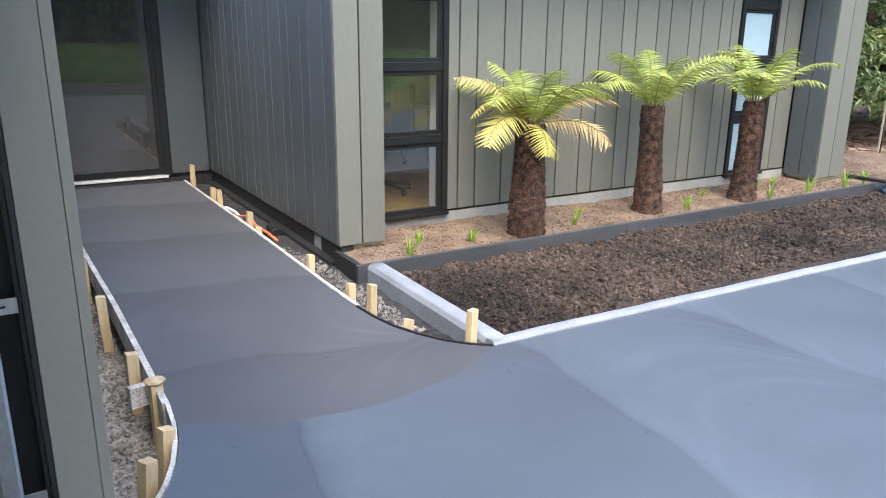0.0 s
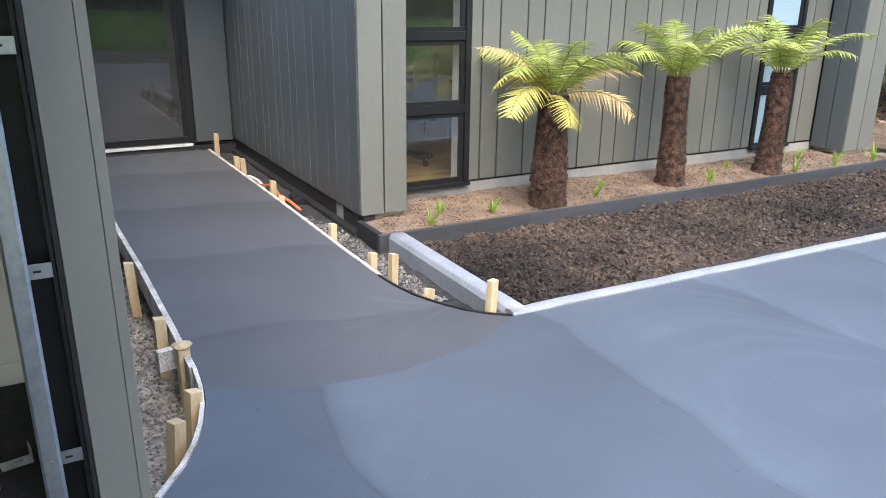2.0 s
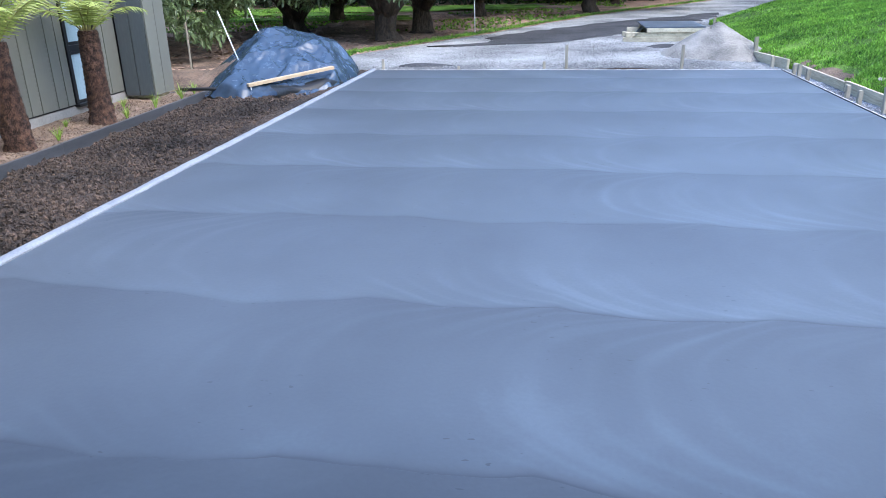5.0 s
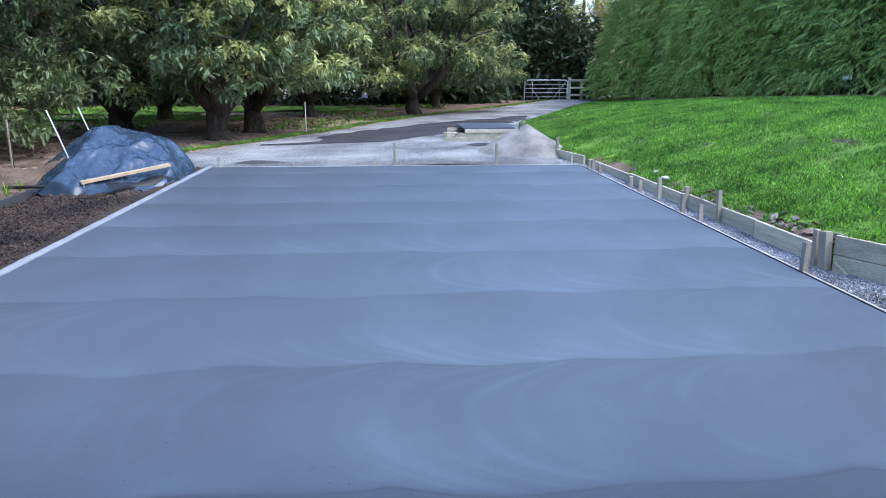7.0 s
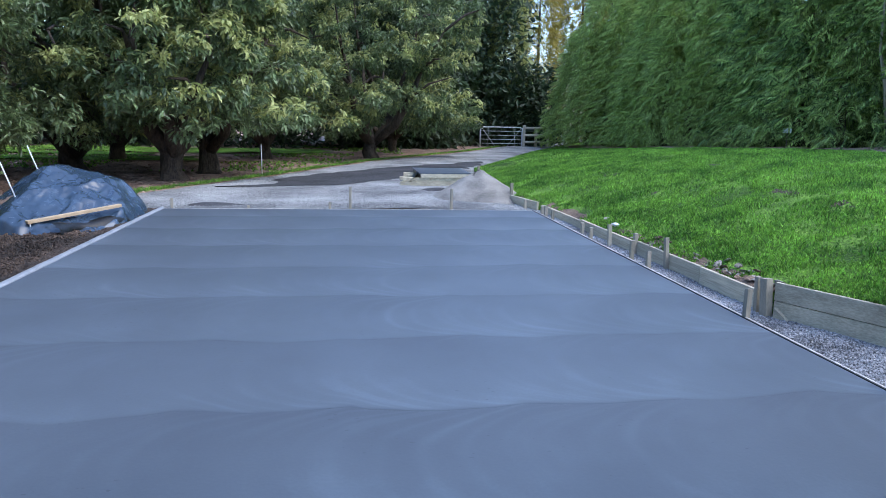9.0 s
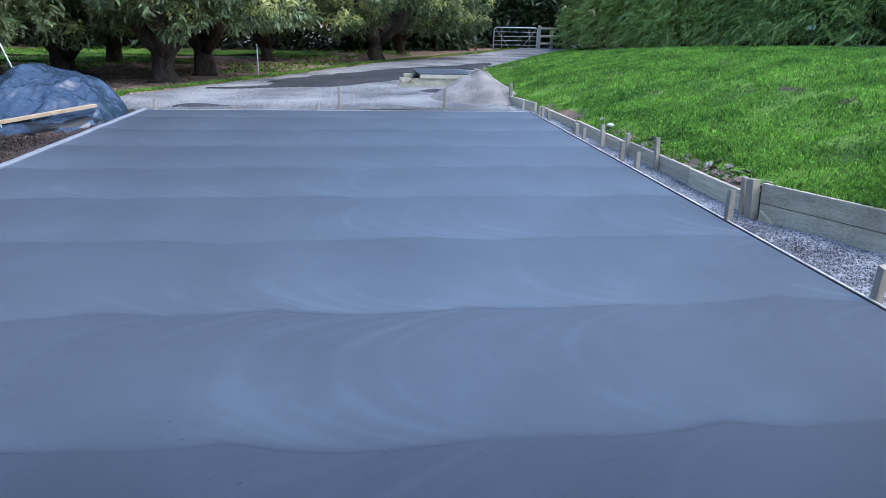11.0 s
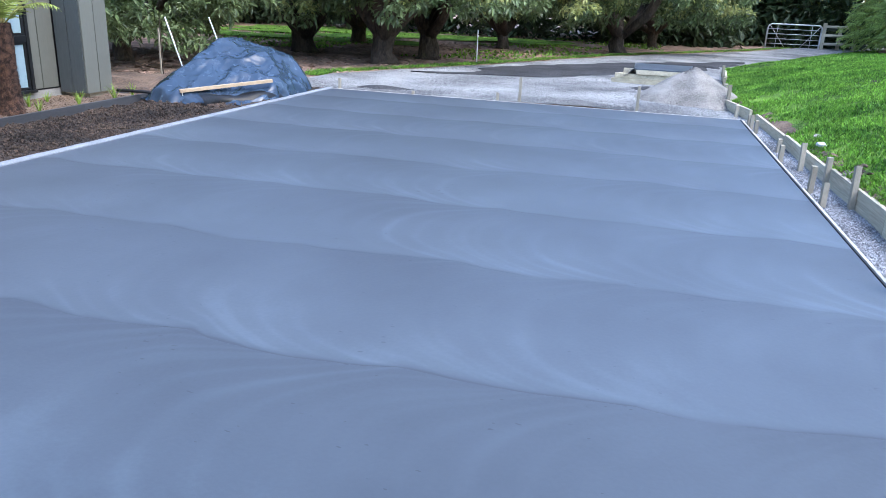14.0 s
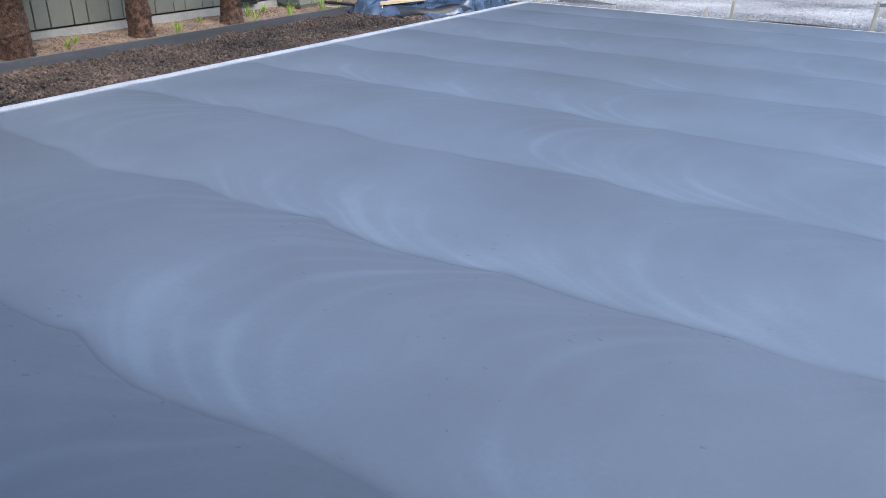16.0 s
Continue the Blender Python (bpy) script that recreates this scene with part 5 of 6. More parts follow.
for i, (x, y, h) in enumerate(((2.50, 4.60, 0.14), (2.72, 4.86, 0.10), (3.12, 4.70, 0.14), (4.2, 4.72, 0.10), (4.45, 4.95, 0.08), (5.55, 4.66, 0.14), (5.35, 5.0, 0.1), (6.15, 4.98, 0.08),
                               (6.75, 4.62, 0.14), (6.9, 4.9, 0.16), (7.4, 4.62, 0.17), (7.25, 4.95, 0.12), (8.05, 4.6, 0.2), (8.45, 4.62, 0.16), (9.0, 5.6, 0.18), (9.5, 5.9, 0.18))):
    bed_plant(x, y, h * 1.25, 50 + i)

# ---- heap under a tarp ----


def heap_height(x, y):
    q = (x - 8.5) * 0.856 + (y - 3.83) * 0.518
    planes = [0.13 + q * (0.56 if q > 0 else 0.5), (4.32 + 0.48 * (x - 8.4) - y) * 0.78, (y - 2.76) * 1.3 + 0.05, (11.0 - x) * 0.9, 0.80 - 0.34 * max(0.0, 4.0 - y)]
    k = 0.02
    return -0.88 * k * math.log(sum(math.exp(-p / k) for p in planes))


RIM = [(8.28, 4.40), (8.14, 3.6), (8.2, 3.05), (9.15, 2.74), (10.35, 2.76), (10.62, 3.6), (10.6, 4.5), (9.9, 5.1), (9.0, 4.78)]


def rim_reach(cx, cy, a):
    """How far the rim polygon lies from a centre in one direction."""
    d = Vector((math.cos(a), math.sin(a)))
    for p, q in zip(RIM, RIM[1:] + RIM[:1]):
        p, q = Vector(p) - Vector((cx, cy)), Vector(q) - Vector((cx, cy))
        s = q - p
        den = d.x * s.y - d.y * s.x
        if abs(den) > 1e-9:
            t, w = (p.x * s.y - p.y * s.x) / den, (p.x * d.y - p.y * d.x) / den
            if t > 0 and -1e-6 <= w <= 1 + 1e-6:
                return t
    return 1.0


bm = bmesh.new()
N, SEG, CX, CY = 56, 210, 9.45, 3.75
prev = None
cen = bm.verts.new((CX, CY, heap_height(CX, CY) + 0.04))
for r in range(1, N + 1):
    u = r / N
    ring = []
    for k in range(SEG):
        a = 2 * math.pi * k / SEG
        reach = rim_reach(CX, CY, a) * (1 + 0.025 * math.sin(a * 11) + 0.02 * math.sin(a * 23 + 1))
        x, y = CX + reach * u * math.cos(a), CY + reach * u * math.sin(a)
        z = heap_height(x, y) + 0.03
        wx, wy = x + 0.10 * fbm(x, y, 1.5, 2, 21.0), y + 0.10 * fbm(x, y, 1.5, 2, 27.0)
        fold = 0.0
        for sc, amp, turn_, zz in ((0.8, 0.060, 0.5, 1.3), (1.5, 0.034, -0.5, 4.1), (2.8, 0.018, 0.3, 7.7), (5.5, 0.007, 1.0, 2.2)):
            px_, py_ = wx * math.cos(turn_) - wy * math.sin(turn_), wx * math.sin(turn_) + wy * math.cos(turn_)
            near = noise.voronoi(Vector((px_ * sc, py_ * sc * 2.3, zz)))[0]
            fold += amp * (1 - min((near[1] - near[0]) / 0.5, 1.0))
        z += (fold - 0.055) * min(1, (1.02 - u) * 6)
        drop = min(1, max(0, (u - 0.94) / 0.06))
        z = z * (1 - drop) + drop * (-0.05 + 0.03 * math.sin(a * 23) ** 2)
        z = max(z, -0.05)
        ring.append(bm.verts.new((x, y, z)))
    for k in range(SEG):
        if prev is None:
            f = bm.faces.new((cen, ring[k], ring[(k + 1) % SEG]))
        else:
            f = bm.faces.new((prev[k], ring[k], ring[(k + 1) % SEG], prev[(k + 1) % SEG]))
        f.smooth = True
    prev = ring
tarp = thing("tarp", "crumpled blue-grey plastic tarp draped over a heap", "tarp")
part("cover", bm, TARP, tarp)
bm = bmesh.new()
last = None
for k in range(15):
    u = k / 14
    x, y = 8.12 + 1.15 * u, 3.3 - 0.58 * u + 0.04 * math.sin(7 * u)
    col = [bm.verts.new((x + 0.05 * math.sin(9 * u), y, -0.05)), bm.verts.new((x - 0.03, y + 0.01, 0.06 + 0.03 * math.sin(11 * u))), bm.verts.new((x + 0.06, y + 0.14, 0.10 + 0.03 * math.cos(8 * u)))]
    if last:
        for j in range(2):
            bm.faces.new((last[j], col[j], col[j + 1], last[j + 1])).smooth = True
    last = col
part("turned_edge", bm, TARP_UNDER, tarp, "black underside of the folded tarp edge")
tagged(part("earth_heap", blob_sheet("earth_heap", 9.7, 4.2, 1.45, 1.3, 0.42, 5.0, rings=12, segs=40, base=lambda x, y: -0.06), EARTH), "heap of sandy brown earth beneath the tarp", "heap", kind="stuff")
tagged(part("earth_heap", blob_sheet("earth_heap", 10.35, 3.42, 0.7, 0.62, 0.42, 6.0, rings=10, segs=32, base=lambda x, y: -0.05), EARTH), "sandy brown earth spilling from under the tarp", "heap", kind="stuff")
a, b = Vector((8.30, 3.78, 0.115)), Vector((9.1, 2.84, 0.245))
pl = boxed(0, (b - a).length, -0.045, 0.045, -0.02, 0.02, 0.003)
bmesh.ops.transform(pl, matrix=Matrix.Translation(a) @ (b - a).to_track_quat("X", "Z").to_matrix().to_4x4(), verts=pl.verts)
tagged(part("timber_plank", pl, PLANK), "fresh pine plank lying on the tarp", "plank")
tagged(part("white_pole", tubed([(9.0, 4.12, 0.2), (9.0, 4.40, 1.02)], 0.010, 8), PVC), "slim white pole stuck in the heap", "pole", "poles in the heap")
tagged(part("white_pole", tubed([(10.3, 4.22, 0.25), (10.2, 4.44, 1.0)], 0.010, 8), PVC), "slim white pole stuck in the heap", "pole", "poles in the heap")
tagged(part("black_pipe", tubed([(8.3, 4.75, 0.06), (8.4, 3.9, 0.06)], 0.022, 8), RUBBER), "black plastic pipe lying on the earth", "pipe")

bk = boxed(0, 0.68, -0.022, 0.022, -0.2, 0.0, 0.004)
bmesh.ops.transform(bk, matrix=pose(8.4, 4.98, 0, 0, 0, -38), verts=bk.verts)
tagged(part("edging_board", bk, EDGING), "dark stained timber edging board closing the bed", "edging", "timber edging")
wg = boxed(-0.03, 0.03, -0.005, 0.005, 0, 0.17, 0.002)
for v in wg.verts:
    v.co.x *= 1 - abs(v.co.z - 0.09) / 0.1
bmesh.ops.transform(wg, matrix=pose(8.28, 3.72, -0.05, 0, 8, 60), verts=wg.verts)
tagged(part("white_marker", wg, PVC), "small pointed white plastic marker in the soil", "marker")

# ---- beyond the slab ----
tagged(part("gravel_pile", blob_sheet("gravel_pile", 12.75, -3.0, 1.05, 0.95, 0.57, 2.0, rings=12, segs=40, base=lambda x, y: -0.02, edge=0.1, cone=True), PILE), "conical pile of grey gravel beside the slab", "gravel pile", kind="stuff")
pts = []
for i in range(5000):
    r_, a_ = 1.15 * math.sqrt(rng.random()), rng.uniform(0, 6.28)
    x, y = 12.75 + r_ * math.cos(a_), -3.0 + 0.9 * r_ * math.sin(a_)
    pts.append((x, y, -0.02 + 0.57 * (1 - min(r_ / 1.03, 1)) + 0.004))
tagged(part("pile_stones", scatter("pile_stones", STONE_V, STONE_F, pts, rng.uniform(0.005, 0.013, (5000, 1)) * rng.uniform(0.6, 1.2, (5000, 3)), rng), PILE), "loose stones on the gravel pile", "gravel", kind="stuff")
for x, y0, y1, z, w in ((15.0, -3.45, -1.60, 0.0, 0.1), (15.16, -3.4, -1.68, 0.0, 0.1), (15.8, -3.5, -1.72, 0.0, 0.1), (16.4, -3.5, -1.7, 0.0, 0.1),
                        (15.06, -3.1, -1.66, 0.094, 0.14), (15.9, -3.4, -1.85, 0.094, 0.1), (16.45, -3.4, -1.8, 0.094, 0.1)):
    tagged(part("timber_length", boxed(x - w / 2, x + w / 2, y0, y1, z, z + 0.09, 0.004), BOARD), "pale sawn timber length stacked on the gravel", "timber", "stacked timber")
st = thing("panel_stack", "dark blue-grey sheet on a pale timber frame", "panels", at=(15.75, -2.72, 0.187))
for x in (-0.76, 0.72):
    part("frame_rail", boxed(x - 0.04, x + 0.04, -0.46, 0.66, 0.0, 0.085, 0.004), BOARD, st)
for y in (-0.42, 0.10, 0.62):
    part("frame_stud", boxed(-0.715, 0.675, y - 0.04, y + 0.04, 0.003, 0.082, 0.004), BOARD, st)
part("panel", boxed(-0.8, 0.78, -0.5, 0.70, 0.088, 0.112, 0.003), SHEET, st, "dark blue-grey sheet")
bm = bmesh.new()
cols = [[bm.verts.new((14.92 + 0.2 * j, -2.02 + 0.06 * i - 0.02 * j, 0.29 - 0.05 * i + 0.02 * math.sin(i * 2.1 + j))) for j in range(7)] for i in range(5)]
for i in range(4):
    for j in range(6):
        bm.faces.new((cols[i][j], cols[i][j + 1], cols[i + 1][j + 1], cols[i + 1][j])).smooth = True
bmesh.ops.solidify(bm, geom=bm.faces[:], thickness=0.006)
tagged(part("plastic_wrap", bm, SHEET), "crumpled grey plastic hanging over the timber", "plastic")
tagged(part("white_pole", tubed([(17.8, 1.75, -0.05), (17.8, 1.76, 0.75)], 0.014, 8), PVC), "white marker pole at the drive's edge", "pole")

# gate and rail fence


def farm_gate(p, q, z0, h):
    ob = thing("farm_gate", "galvanised five-bar pipe farm gate, shut", "gate")
    a, b = Vector((*p, z0)), Vector((*q, z0))
    zv = Vector((0, 0, 1))
    part("gate_frame", tubed([a, a + zv * (h - 0.16), a.lerp(b, 0.02) + zv * (h - 0.05), a.lerp(b, 0.07) + zv * h, a.lerp(b, 0.95) + zv * h, a.lerp(b, 0.99) + zv * (h - 0.05), b + zv * (h - 0.14), b, a], 0.028, 8), GATE, ob)
    for u in (0.2, 0.4, 0.6, 0.8):
        part("bar", tubed([a + zv * h * u, b + zv * h * u], 0.015, 6), GATE, ob)
    for u in (0.18, 0.82):
        part("upright", tubed([a.lerp(b, u), a.lerp(b, u) + zv * h], 0.013, 6), GATE, ob)
    part("brace", tubed([a.lerp(b, 0.62), a.lerp(b, 0.97) + zv * h * 0.95], 0.013, 6), GATE, ob)
    part("brace", tubed([a.lerp(b, 0.38), a.lerp(b, 0.03) + zv * h * 0.95], 0.013, 6), GATE, ob)
    for e in (a, b):
        part("gate_post", tubed([e + Vector((0.06, 0, -0.3)), e + Vector((0.06, 0, h - 0.25))], 0.035, 8), GATE, ob)


farm_gate((37.4, -7.72), (37.4, -10.0), -0.06, 1.08)
fe = thing("rail_fence", "short pale timber post and rail fence", "fence")
fa, fb = Vector((37.5, -10.12, 0)), Vector((37.9, -11.55, 0))
for k in range(3):
    m = fa.lerp(fb, k / 2)
    part("post", boxed(m.x - 0.07, m.x + 0.07, m.y - 0.07, m.y + 0.07, -0.3, 1.15 - 0.1 * k, 0.01), RAIL, fe)
for z in (0.25, 0.62, 1.0):
    part("rail", tubed([fa + Vector((-0.09, 0, z)), fb + Vector((-0.09, 0, z))], 0.08, 4), RAIL, fe)

# ---- trees ----
LEAF_V = np.array([(0, 0, 0), (0.3, 0.13, 0.03), (0.3, -0.13, 0.03), (0.72, 0.15, 0.03), (0.72, -0.15, 0.03), (1, 0, -0.12), (0.5, 0, 0.0)])
LEAF_F = [(0, 6, 1), (0, 2, 6), (6, 5, 3, 1), (6, 2, 4, 5)]


def frames_for(dirs, rng):
    d = dirs / np.linalg.norm(dirs, axis=1, keepdims=True)
    ref = np.where(np.abs(d[:, 2:3]) > 0.95, np.array([[1.0, 0, 0]]), np.array([[0, 0, 1.0]]))
    s = np.cross(ref, d)
    s /= np.linalg.norm(s, axis=1, keepdims=True)
    u = np.cross(d, s)
    roll = rng.normal(0, 0.5, len(d))[:, None]
    s2 = s * np.cos(roll) + u * np.sin(roll)
    return np.stack([d, s2, np.cross(d, s2)], 2)


def leaves(name, clumps, slot_of, per, size, rng, spread=0.25, droop=0.5, lv=LEAF_V, lf=LEAF_F):
    """Whorls of leaves round clump centres; every leaf its own small folded blade."""
    c = np.repeat(clumps, per, 0)
    n = len(c)
    d = rng.normal(0, 1, (n, 3))
    d[:, 2] = d[:, 2] * 0.6 - droop
    rot = frames_for(d, rng)
    p = c + rng.normal(0, spread, (n, 3)) * 0.5
    s = size * rng.uniform(0.6, 1.25, n)
    v = np.einsum("nij,nkj->nki", rot, lv[None] * s[:, None, None]) + p[:, None, :]
    k = len(lv)
    faces = [tuple(a + q * k for a in f) for q in range(n) for f in lf]
    return pieces_mesh(name, v, faces, slots=np.repeat(np.repeat(slot_of, per), len(lf)).astype(np.int32))


def avocado(x, y, h, spread, seed, clumps=900, low=0.9, thick=0.3, per=17, size=0.195, fresh=0.45, label="large avocado tree with low dark limbs and drooping leaves"):
    rng = np.random.default_rng(seed)
    ob = thing("avocado_tree", label, "tree", "orchard trees", at=(0, 0, 0))
    bm = bmesh.new()
    zb = -0.1
    fork = 0.55 + 0.2 * rng.random()
    tube(bm, [(x, y, zb), (x + 0.01, y, zb + 0.12), (x, y + 0.03, zb + 0.3), (x + 0.03, y + 0.02, zb + fork - 0.05), (x + 0.04, y, zb + fork + 0.22)], [thick * 1.5, thick * 1.15, thick, thick * 1.02, thick * 0.5], 12)
    limbs = 5
    heads = []
    for i in range(limbs):
        a = 2 * math.pi * i / limbs + rng.uniform(-0.4, 0.4)
        out = spread * rng.uniform(0.45, 0.85)
        top = h * rng.uniform(0.45, 0.8)
        q = [Vector((x, y, zb + fork - 0.15))]
        for u in (0.25, 0.5, 0.75, 1.0):
            q.append(Vector((x + math.cos(a) * out * u ** 0.8 + rng.normal(0, 0.12), y + math.sin(a) * out * u ** 0.8 + rng.normal(0, 0.12), zb + fork + (top - fork) * u ** 1.35)))
        tube(bm, q, [thick * 0.7, thick * 0.6, thick * 0.42, thick * 0.28, thick * 0.1], 8)
        heads += q[2:]
        for j in range(3):
            s0 = q[2 + j % 3]
            b = a + rng.uniform(-1.1, 1.1)
            e = s0 + Vector((math.cos(b) * spread * 0.4, math.sin(b) * spread * 0.4, rng.uniform(-0.2, 0.9)))
            tube(bm, [s0, s0.lerp(e, 0.5) + Vector((0, 0, 0.15)), e], [thick * 0.25, thick * 0.16, thick * 0.06], 6)
            heads.append(e)
    for v in bm.verts:
        v.co += Vector((noise.noise(v.co * 3.0), noise.noise(v.co * 3.0 + Vector((9, 0, 0))), 0)) * thick * 0.6
    part("trunk", bm, BARK, ob, "dark rough trunk and low forking limbs")
    per_bough = 15
    boughs = clumps // per_bough
    d = rng.normal(0, 1, (boughs, 3))
    d /= np.linalg.norm(d, axis=1, keepdims=True)
    r = rng.uniform(0.4, 1.0, (boughs, 1)) ** 0.5
    lump = np.array([1 + 0.30 * noise.fractal(Vector(q) * 1.6 + Vector((seed, 0, 0)), 1, 2, 3) for q in d])[:, None]
    mid = (h + low) / 2 + 0.1
    heart = d * r * lump * np.array([[spread, spread, (h - low) / 2]]) + np.array([[x, y, mid]])
    heart[:, 2] = np.maximum(heart[:, 2], low + 0.35 + 0.7 * rng.random(boughs) ** 1.5)
    k = int(boughs * 0.2)
    ang = rng.uniform(0, 2 * math.pi, k)
    rr = spread * rng.uniform(0.45, 1.05, k)
    heart[:k] = np.stack([x + rr * np.cos(ang), y + rr * np.sin(ang), low + 0.35 + 1.2 * rng.random(k)], 1)
    n = boughs * per_bough
    around = rng.normal(0, 1, (n, 3))
    around /= np.linalg.norm(around, axis=1, keepdims=True)
    reach = rng.uniform(0.35, 1.0, (n, 1)) ** 0.5 * np.repeat(rng.uniform(0.35, 0.68, (boughs, 1)), per_bough, 0)
    c = np.repeat(heart, per_bough, 0) + around * reach * np.array([[1.0, 1.0, 0.62]])
    c[:, 2] = np.maximum(c[:, 2], low)
    outer = np.repeat(r[:, 0] > 0.66, per_bough)
    ripe = np.repeat(rng.random(boughs) < fresh, per_bough)
    # Paler young leaves sit on upper outer sides, adding the crown's top light too.
    young = ((around[:, 2] > 0.05) & outer & ripe & (rng.random(n) < 0.75)).astype(int)
    cr = part("crown", leaves("crown", c, young, per, size, rng, 0.12, 0.6), [LEAF_OLD, LEAF_NEW], ob, "drooping glossy leaves, young tips and lit upper sides in paler colour")
    return ob


for i, (x, y, h, s, n, low) in enumerate(((16.2, 3.6, 6.2, 2.5, 1500, 0.95), (18.6, 3.2, 6.6, 2.8, 1500, 1.0), (18.0, 6.4, 6.4, 3.2, 1500, 0.7), (12.8, 8.0, 5.6, 2.6, 1400, 0.1),
                                          (25.8, -1.4, 7.6, 3.6, 1500, 0.75), (24.5, 2.3, 7.4, 3.4, 1300, 0.75), (13.8, 11.8, 6.6, 3.4, 1000, 0.3), (22.5, 6.6, 7.4, 3.6, 1100, 0.8), (31.0, -2.6, 7.8, 3.4, 1000, 0.5))):
    # Fourth tree gets few pale leaves: the shade it stands in, as colour.
    avocado(x, y, h, s, 100 + i, int(n * (1.7 if i == 3 else 1.45)), low, size=0.17 if i == 3 else 0.195, fresh=0.06 if i == 3 else 0.9, thick=(0.26, 0.24, 0.26, 0.16, 0.24, 0.2, 0.2, 0.2, 0.2)[i])

# feathery spray of a conifer, drooping along its length
sv, sf = [], []
for i in range(5):
    u = i / 5
    for s in (1, -1):
        o = len(sv)
        bx_, ln, wd = u, 0.46 * (1 - 0.7 * u), 0.06
        base = (bx_, 0, -0.25 * bx_ ** 2)
        sv += [base, (bx_ + ln * 0.5 + wd, s * ln * 0.45, base[2] - 0.03), (bx_ + ln, s * ln * 0.75, base[2] - 0.16), (bx_ + ln * 0.5 - wd, s * ln * 0.5, base[2] - 0.05)]
        sf.append((o, o + 1, o + 2, o + 3))
SPRAY_V, SPRAY_F = np.array(sv), sf


def conifer(x, y, h, r, seed, n=1700, size=0.52, mats=(CONIFER, CONIFER_LIGHT), name="hedge_conifer", label="tall feathery green conifer of the boundary hedge", group="hedge conifers", z0=0.0):
    rng = np.random.default_rng(seed)
    ob = thing(name, label, "conifer", group)
    part("trunk", tubed([(x, y, z0 - 0.3), (x + 0.05, y, z0 + h * 0.5), (x, y + 0.04, z0 + h)], [0.18, 0.1, 0.02], 8), BARK, ob)
    u = rng.random(n) ** 0.85
    a = rng.uniform(0, 2 * math.pi, n)
    wob = np.array([1 + 0.35 * noise.noise(Vector((math.cos(q) * 1.5 + seed, math.sin(q) * 1.5, w * h * 0.55))) for q, w in zip(a, u)])
    rad = r * (1 - 0.65 * u ** 1.5) * wob * rng.uniform(0.55, 1.0, n) ** 0.5
    p = np.stack([x + rad * np.cos(a), y + rad * np.sin(a), z0 + 0.25 + u * (h - 0.2)], 1)
    d = np.stack([np.cos(a) + rng.normal(0, 0.7, n), np.sin(a) + rng.normal(0, 0.7, n), rng.normal(-0.45, 0.5, n)], 1)
    rot = frames_for(d, rng)
    s = size * rng.uniform(0.6, 1.3, n)
    v = np.einsum("nij,nkj->nki", rot, SPRAY_V[None] * s[:, None, None]) + p[:, None, :]
    k = len(SPRAY_V)
    faces = [tuple(b + q * k for b in f) for q in range(n) for f in SPRAY_F]
    sl = ((rad > r * 0.75) & (rng.random(n) < 0.5)).astype(np.int32)
    part("crown", pieces_mesh("crown", v, faces, slots=np.repeat(sl, len(SPRAY_F)).astype(np.int32)), list(mats), ob, "feathery drooping foliage")
    return ob


hx = -6.0
i = 0
while hx < 37:
    hy = interp(hx, [(-6, -15.6), (-2, -15.5), (14, -14.4), (28, -13.8), (43, -13.2)]) + 0.4 * math.sin(hx * 2.3)
    conifer(hx, hy, (8.0 if hx < 25 else 7.0) + 1.0 * math.sin(hx), 2.1, 300 + i, 3000 if hx > 8 else 1100, 0.43, (CONIFER, CONIFER_LIGHT) if hx < 23 else (CONIFER_LIGHT, CONIFER_LIGHT), z0=lawn_height(hx, hy) if hx < 36 else 0.0)
    hx += 2.1
    i += 1
conifer(43, -12.2, 9.5, 1.6, 390, 1300, 0.6, (GOLD, GOLD), "golden_conifer", "tall golden-green conifer behind the gate", "trees behind the gate")
for gx_, gy_, k in ((46.5, -16.0, 0), (47.5, -19.0, 1), (45.0, -21.0, 2)):
    conifer(gx_, gy_, 13.0 + 0.8 * k, 2.2, 395 + k, 2200, 0.6, (GOLD, CONIFER_LIGHT), "golden_conifer", "tall golden-green conifer behind the hedge", "trees behind the gate")
conifer(41.5, -9.8, 8.5, 1.7, 391, 1500, 0.6, (LEAF_NEW, LEAF_NEW), "tall_shrub", "tall grey-green tree behind the gate", "trees behind the gate")
conifer(36.0, -4.2, 8.5, 1.7, 392, 1300, 0.6, (LEAF_OLD, LEAF_OLD), "tall_shrub", "tall dark tree behind the gate", "trees behind the gate")

# dense woods behind the orchard, with filler behind hedge and gate
c = []
while len(c) < 14500:
    k = rng.random()
    if k < 0.12:
        x, y = -10 + 52 * rng.random(), -21 + 3 * rng.random()
    elif k < 0.28:
        x, y = 39.5 + 8 * rng.random(), -10.5 + 10 * rng.random()
    elif k < 0.65:
        x, y = 31 + 10 * rng.random(), -3.5 + 32 * rng.random()
    else:
        x, y = 12 + 28 * rng.random(), 15 + 7 * rng.random()
    z = 9.0 * rng.random()
    if not (x < 33 and y < -1) and fbm(x * 0.5 + y * 0.5, z, 0.35, 2, 3.0) > -0.55:
        c.append((x, y, z))
# Clumps added behind the hedge to block the bright sky in its gaps.
for k in range(6500):
    c.append((-2 + 40 * rng.random(), -18.8 + 1.8 * rng.random(), 0.2 + 5.5 * rng.random()))
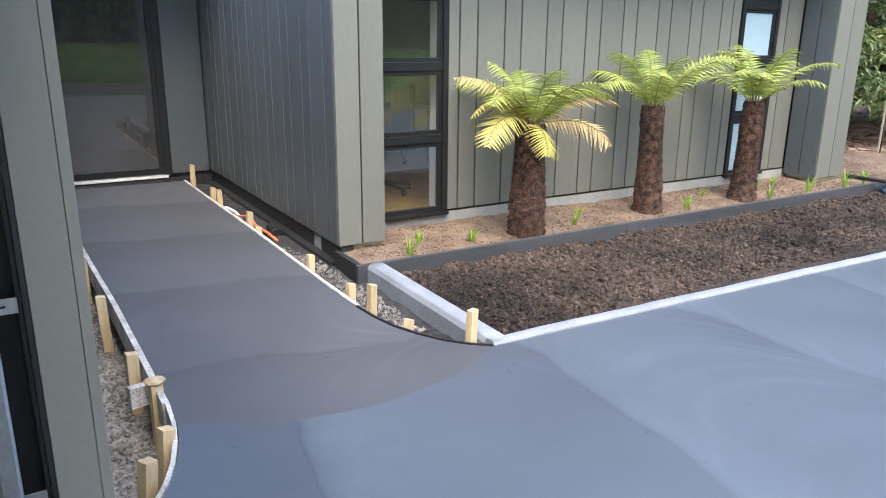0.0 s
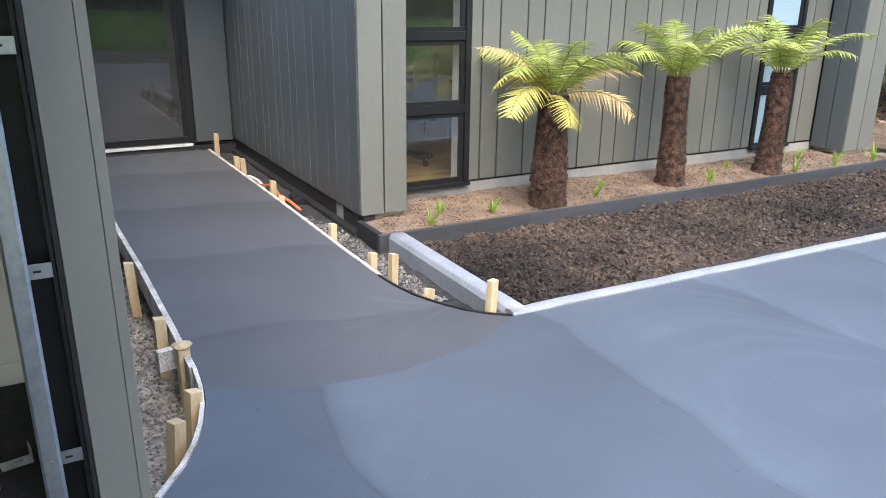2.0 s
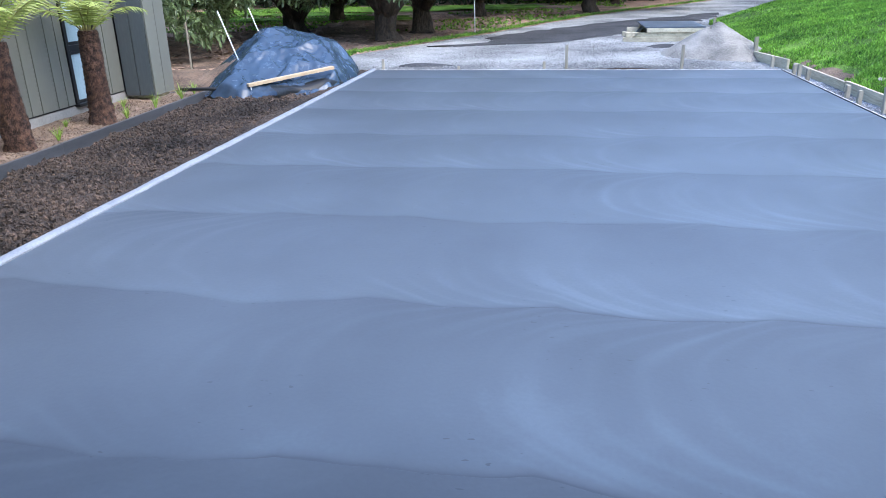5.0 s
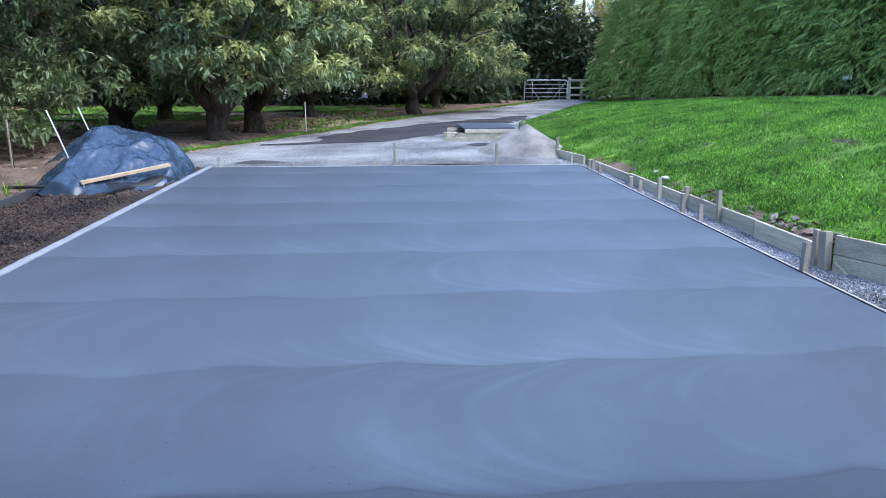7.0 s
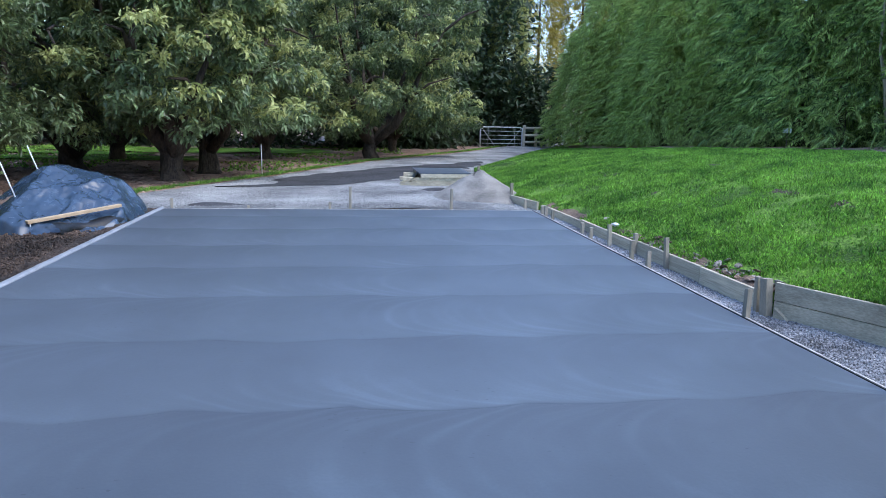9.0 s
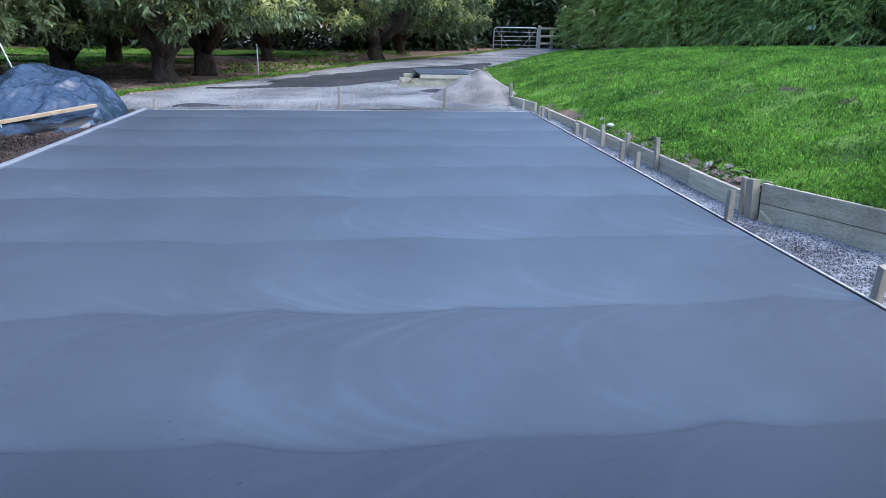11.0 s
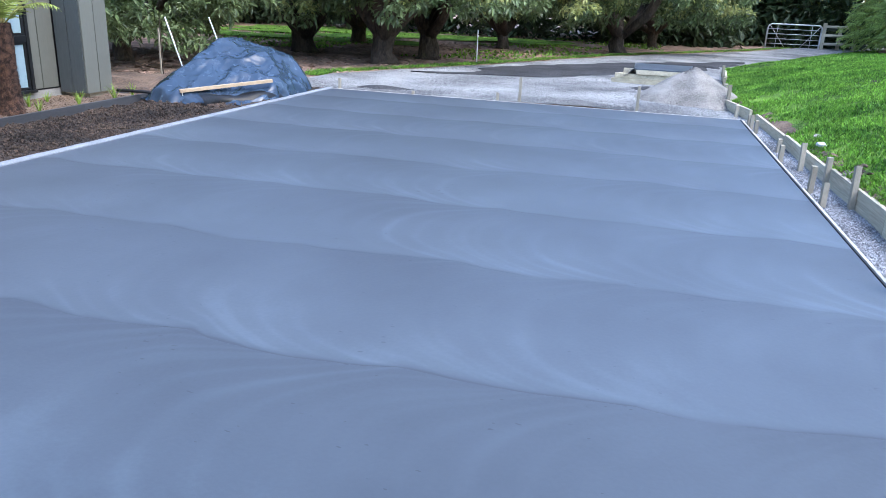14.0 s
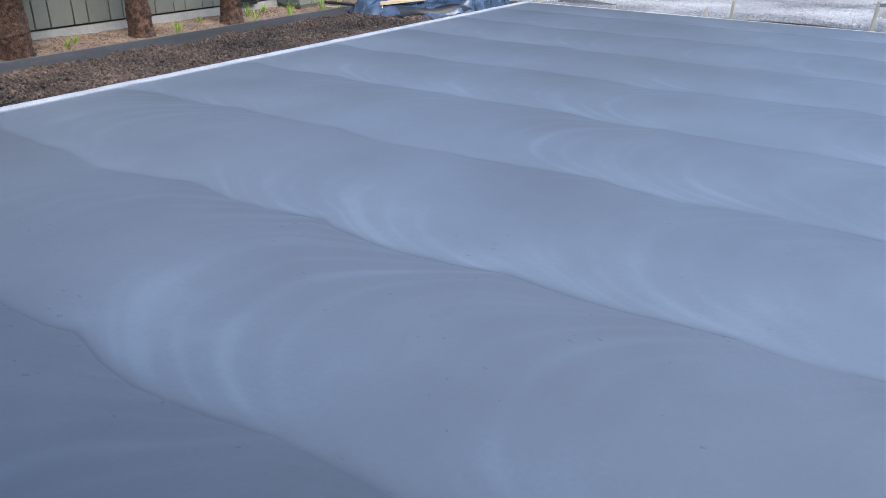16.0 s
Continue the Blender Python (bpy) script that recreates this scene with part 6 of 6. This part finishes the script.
for k in range(2600):
    if k % 2:
        c.append((38.6 + 3.5 * rng.random(), -12.2 + 9.5 * rng.random(), 4.2 * rng.random() ** 1.3))
    else:
        c.append((33.5 + 5 * rng.random(), -6.4 + 5.5 * rng.random() + 0.4, 3.8 * rng.random() ** 1.2))
c = [q for q in c if not (q[0] < 38.2 and -14.5 < q[1] < interp(q[0], [(33, -5.2), (38.2, -7.3)]))]
tagged(part("far_woods", leaves("far_woods", np.array(c), np.zeros(len(c), int), 9, 0.5, rng, 0.9, 0.4, np.array([(0, 0, 0), (0.6, 0.2, 0.05), (1, 0, -0.1), (0.6, -0.2, 0.05)]), [(0, 3, 2, 1)]), WOODS), "dense dark woods behind the orchard, with filler added behind the hedge", "woods", kind="stuff")

# small things about the lawn and hedge
bm = bmesh.new()
bmesh.ops.create_icosphere(bm, subdivisions=3, radius=0.05)
for v in bm.verts:
    v.co = Vector((v.co.x * 1.3, v.co.y, v.co.z * 0.55)) * (1 + 0.45 * noise.noise(v.co * 18)) + Vector((7.95, -4.02, lawn_height(7.95, -4.02) + 0.04))
tagged(part("plastic_scrap", bm, PVC), "crumpled white plastic scrap on the lawn's edge", "litter")
sp = thing("marker_plate", "small white plate on a thin post before the hedge", "sign", at=(17.2, -12.4, lawn_height(17.2, -12.4)))
part("post", tubed([(0, 0, -0.1), (0, 0, 0.62)], 0.012, 6), STAKE, sp)
part("plate", boxed(-0.2, 0.2, 0.012, 0.02, 0.5, 0.62, 0.003), PVC, sp)
tagged(part("bare_branch", tubed([(14.9, -13.6, 1.2), (14.85, -13.3, 2.6), (14.9, -13.1, 3.4), (14.7, -12.9, 4.6)], [0.05, 0.045, 0.035, 0.015], 7), STAKE), "pale bare branch leaning in the hedge", "branch")
sap = thing("sapling", "staked young sapling by the house end", "sapling", at=(11.0, 5.9, -0.05))
part("stake", boxed(-0.012, 0.012, -0.012, 0.012, -0.2, 0.8, 0.003), STAKE, sap)
part("stem", tubed([(0.05, 0, -0.05), (0.06, 0.01, 0.5), (0.05, 0, 1.0)], [0.012, 0.009, 0.004], 6), BARK, sap)
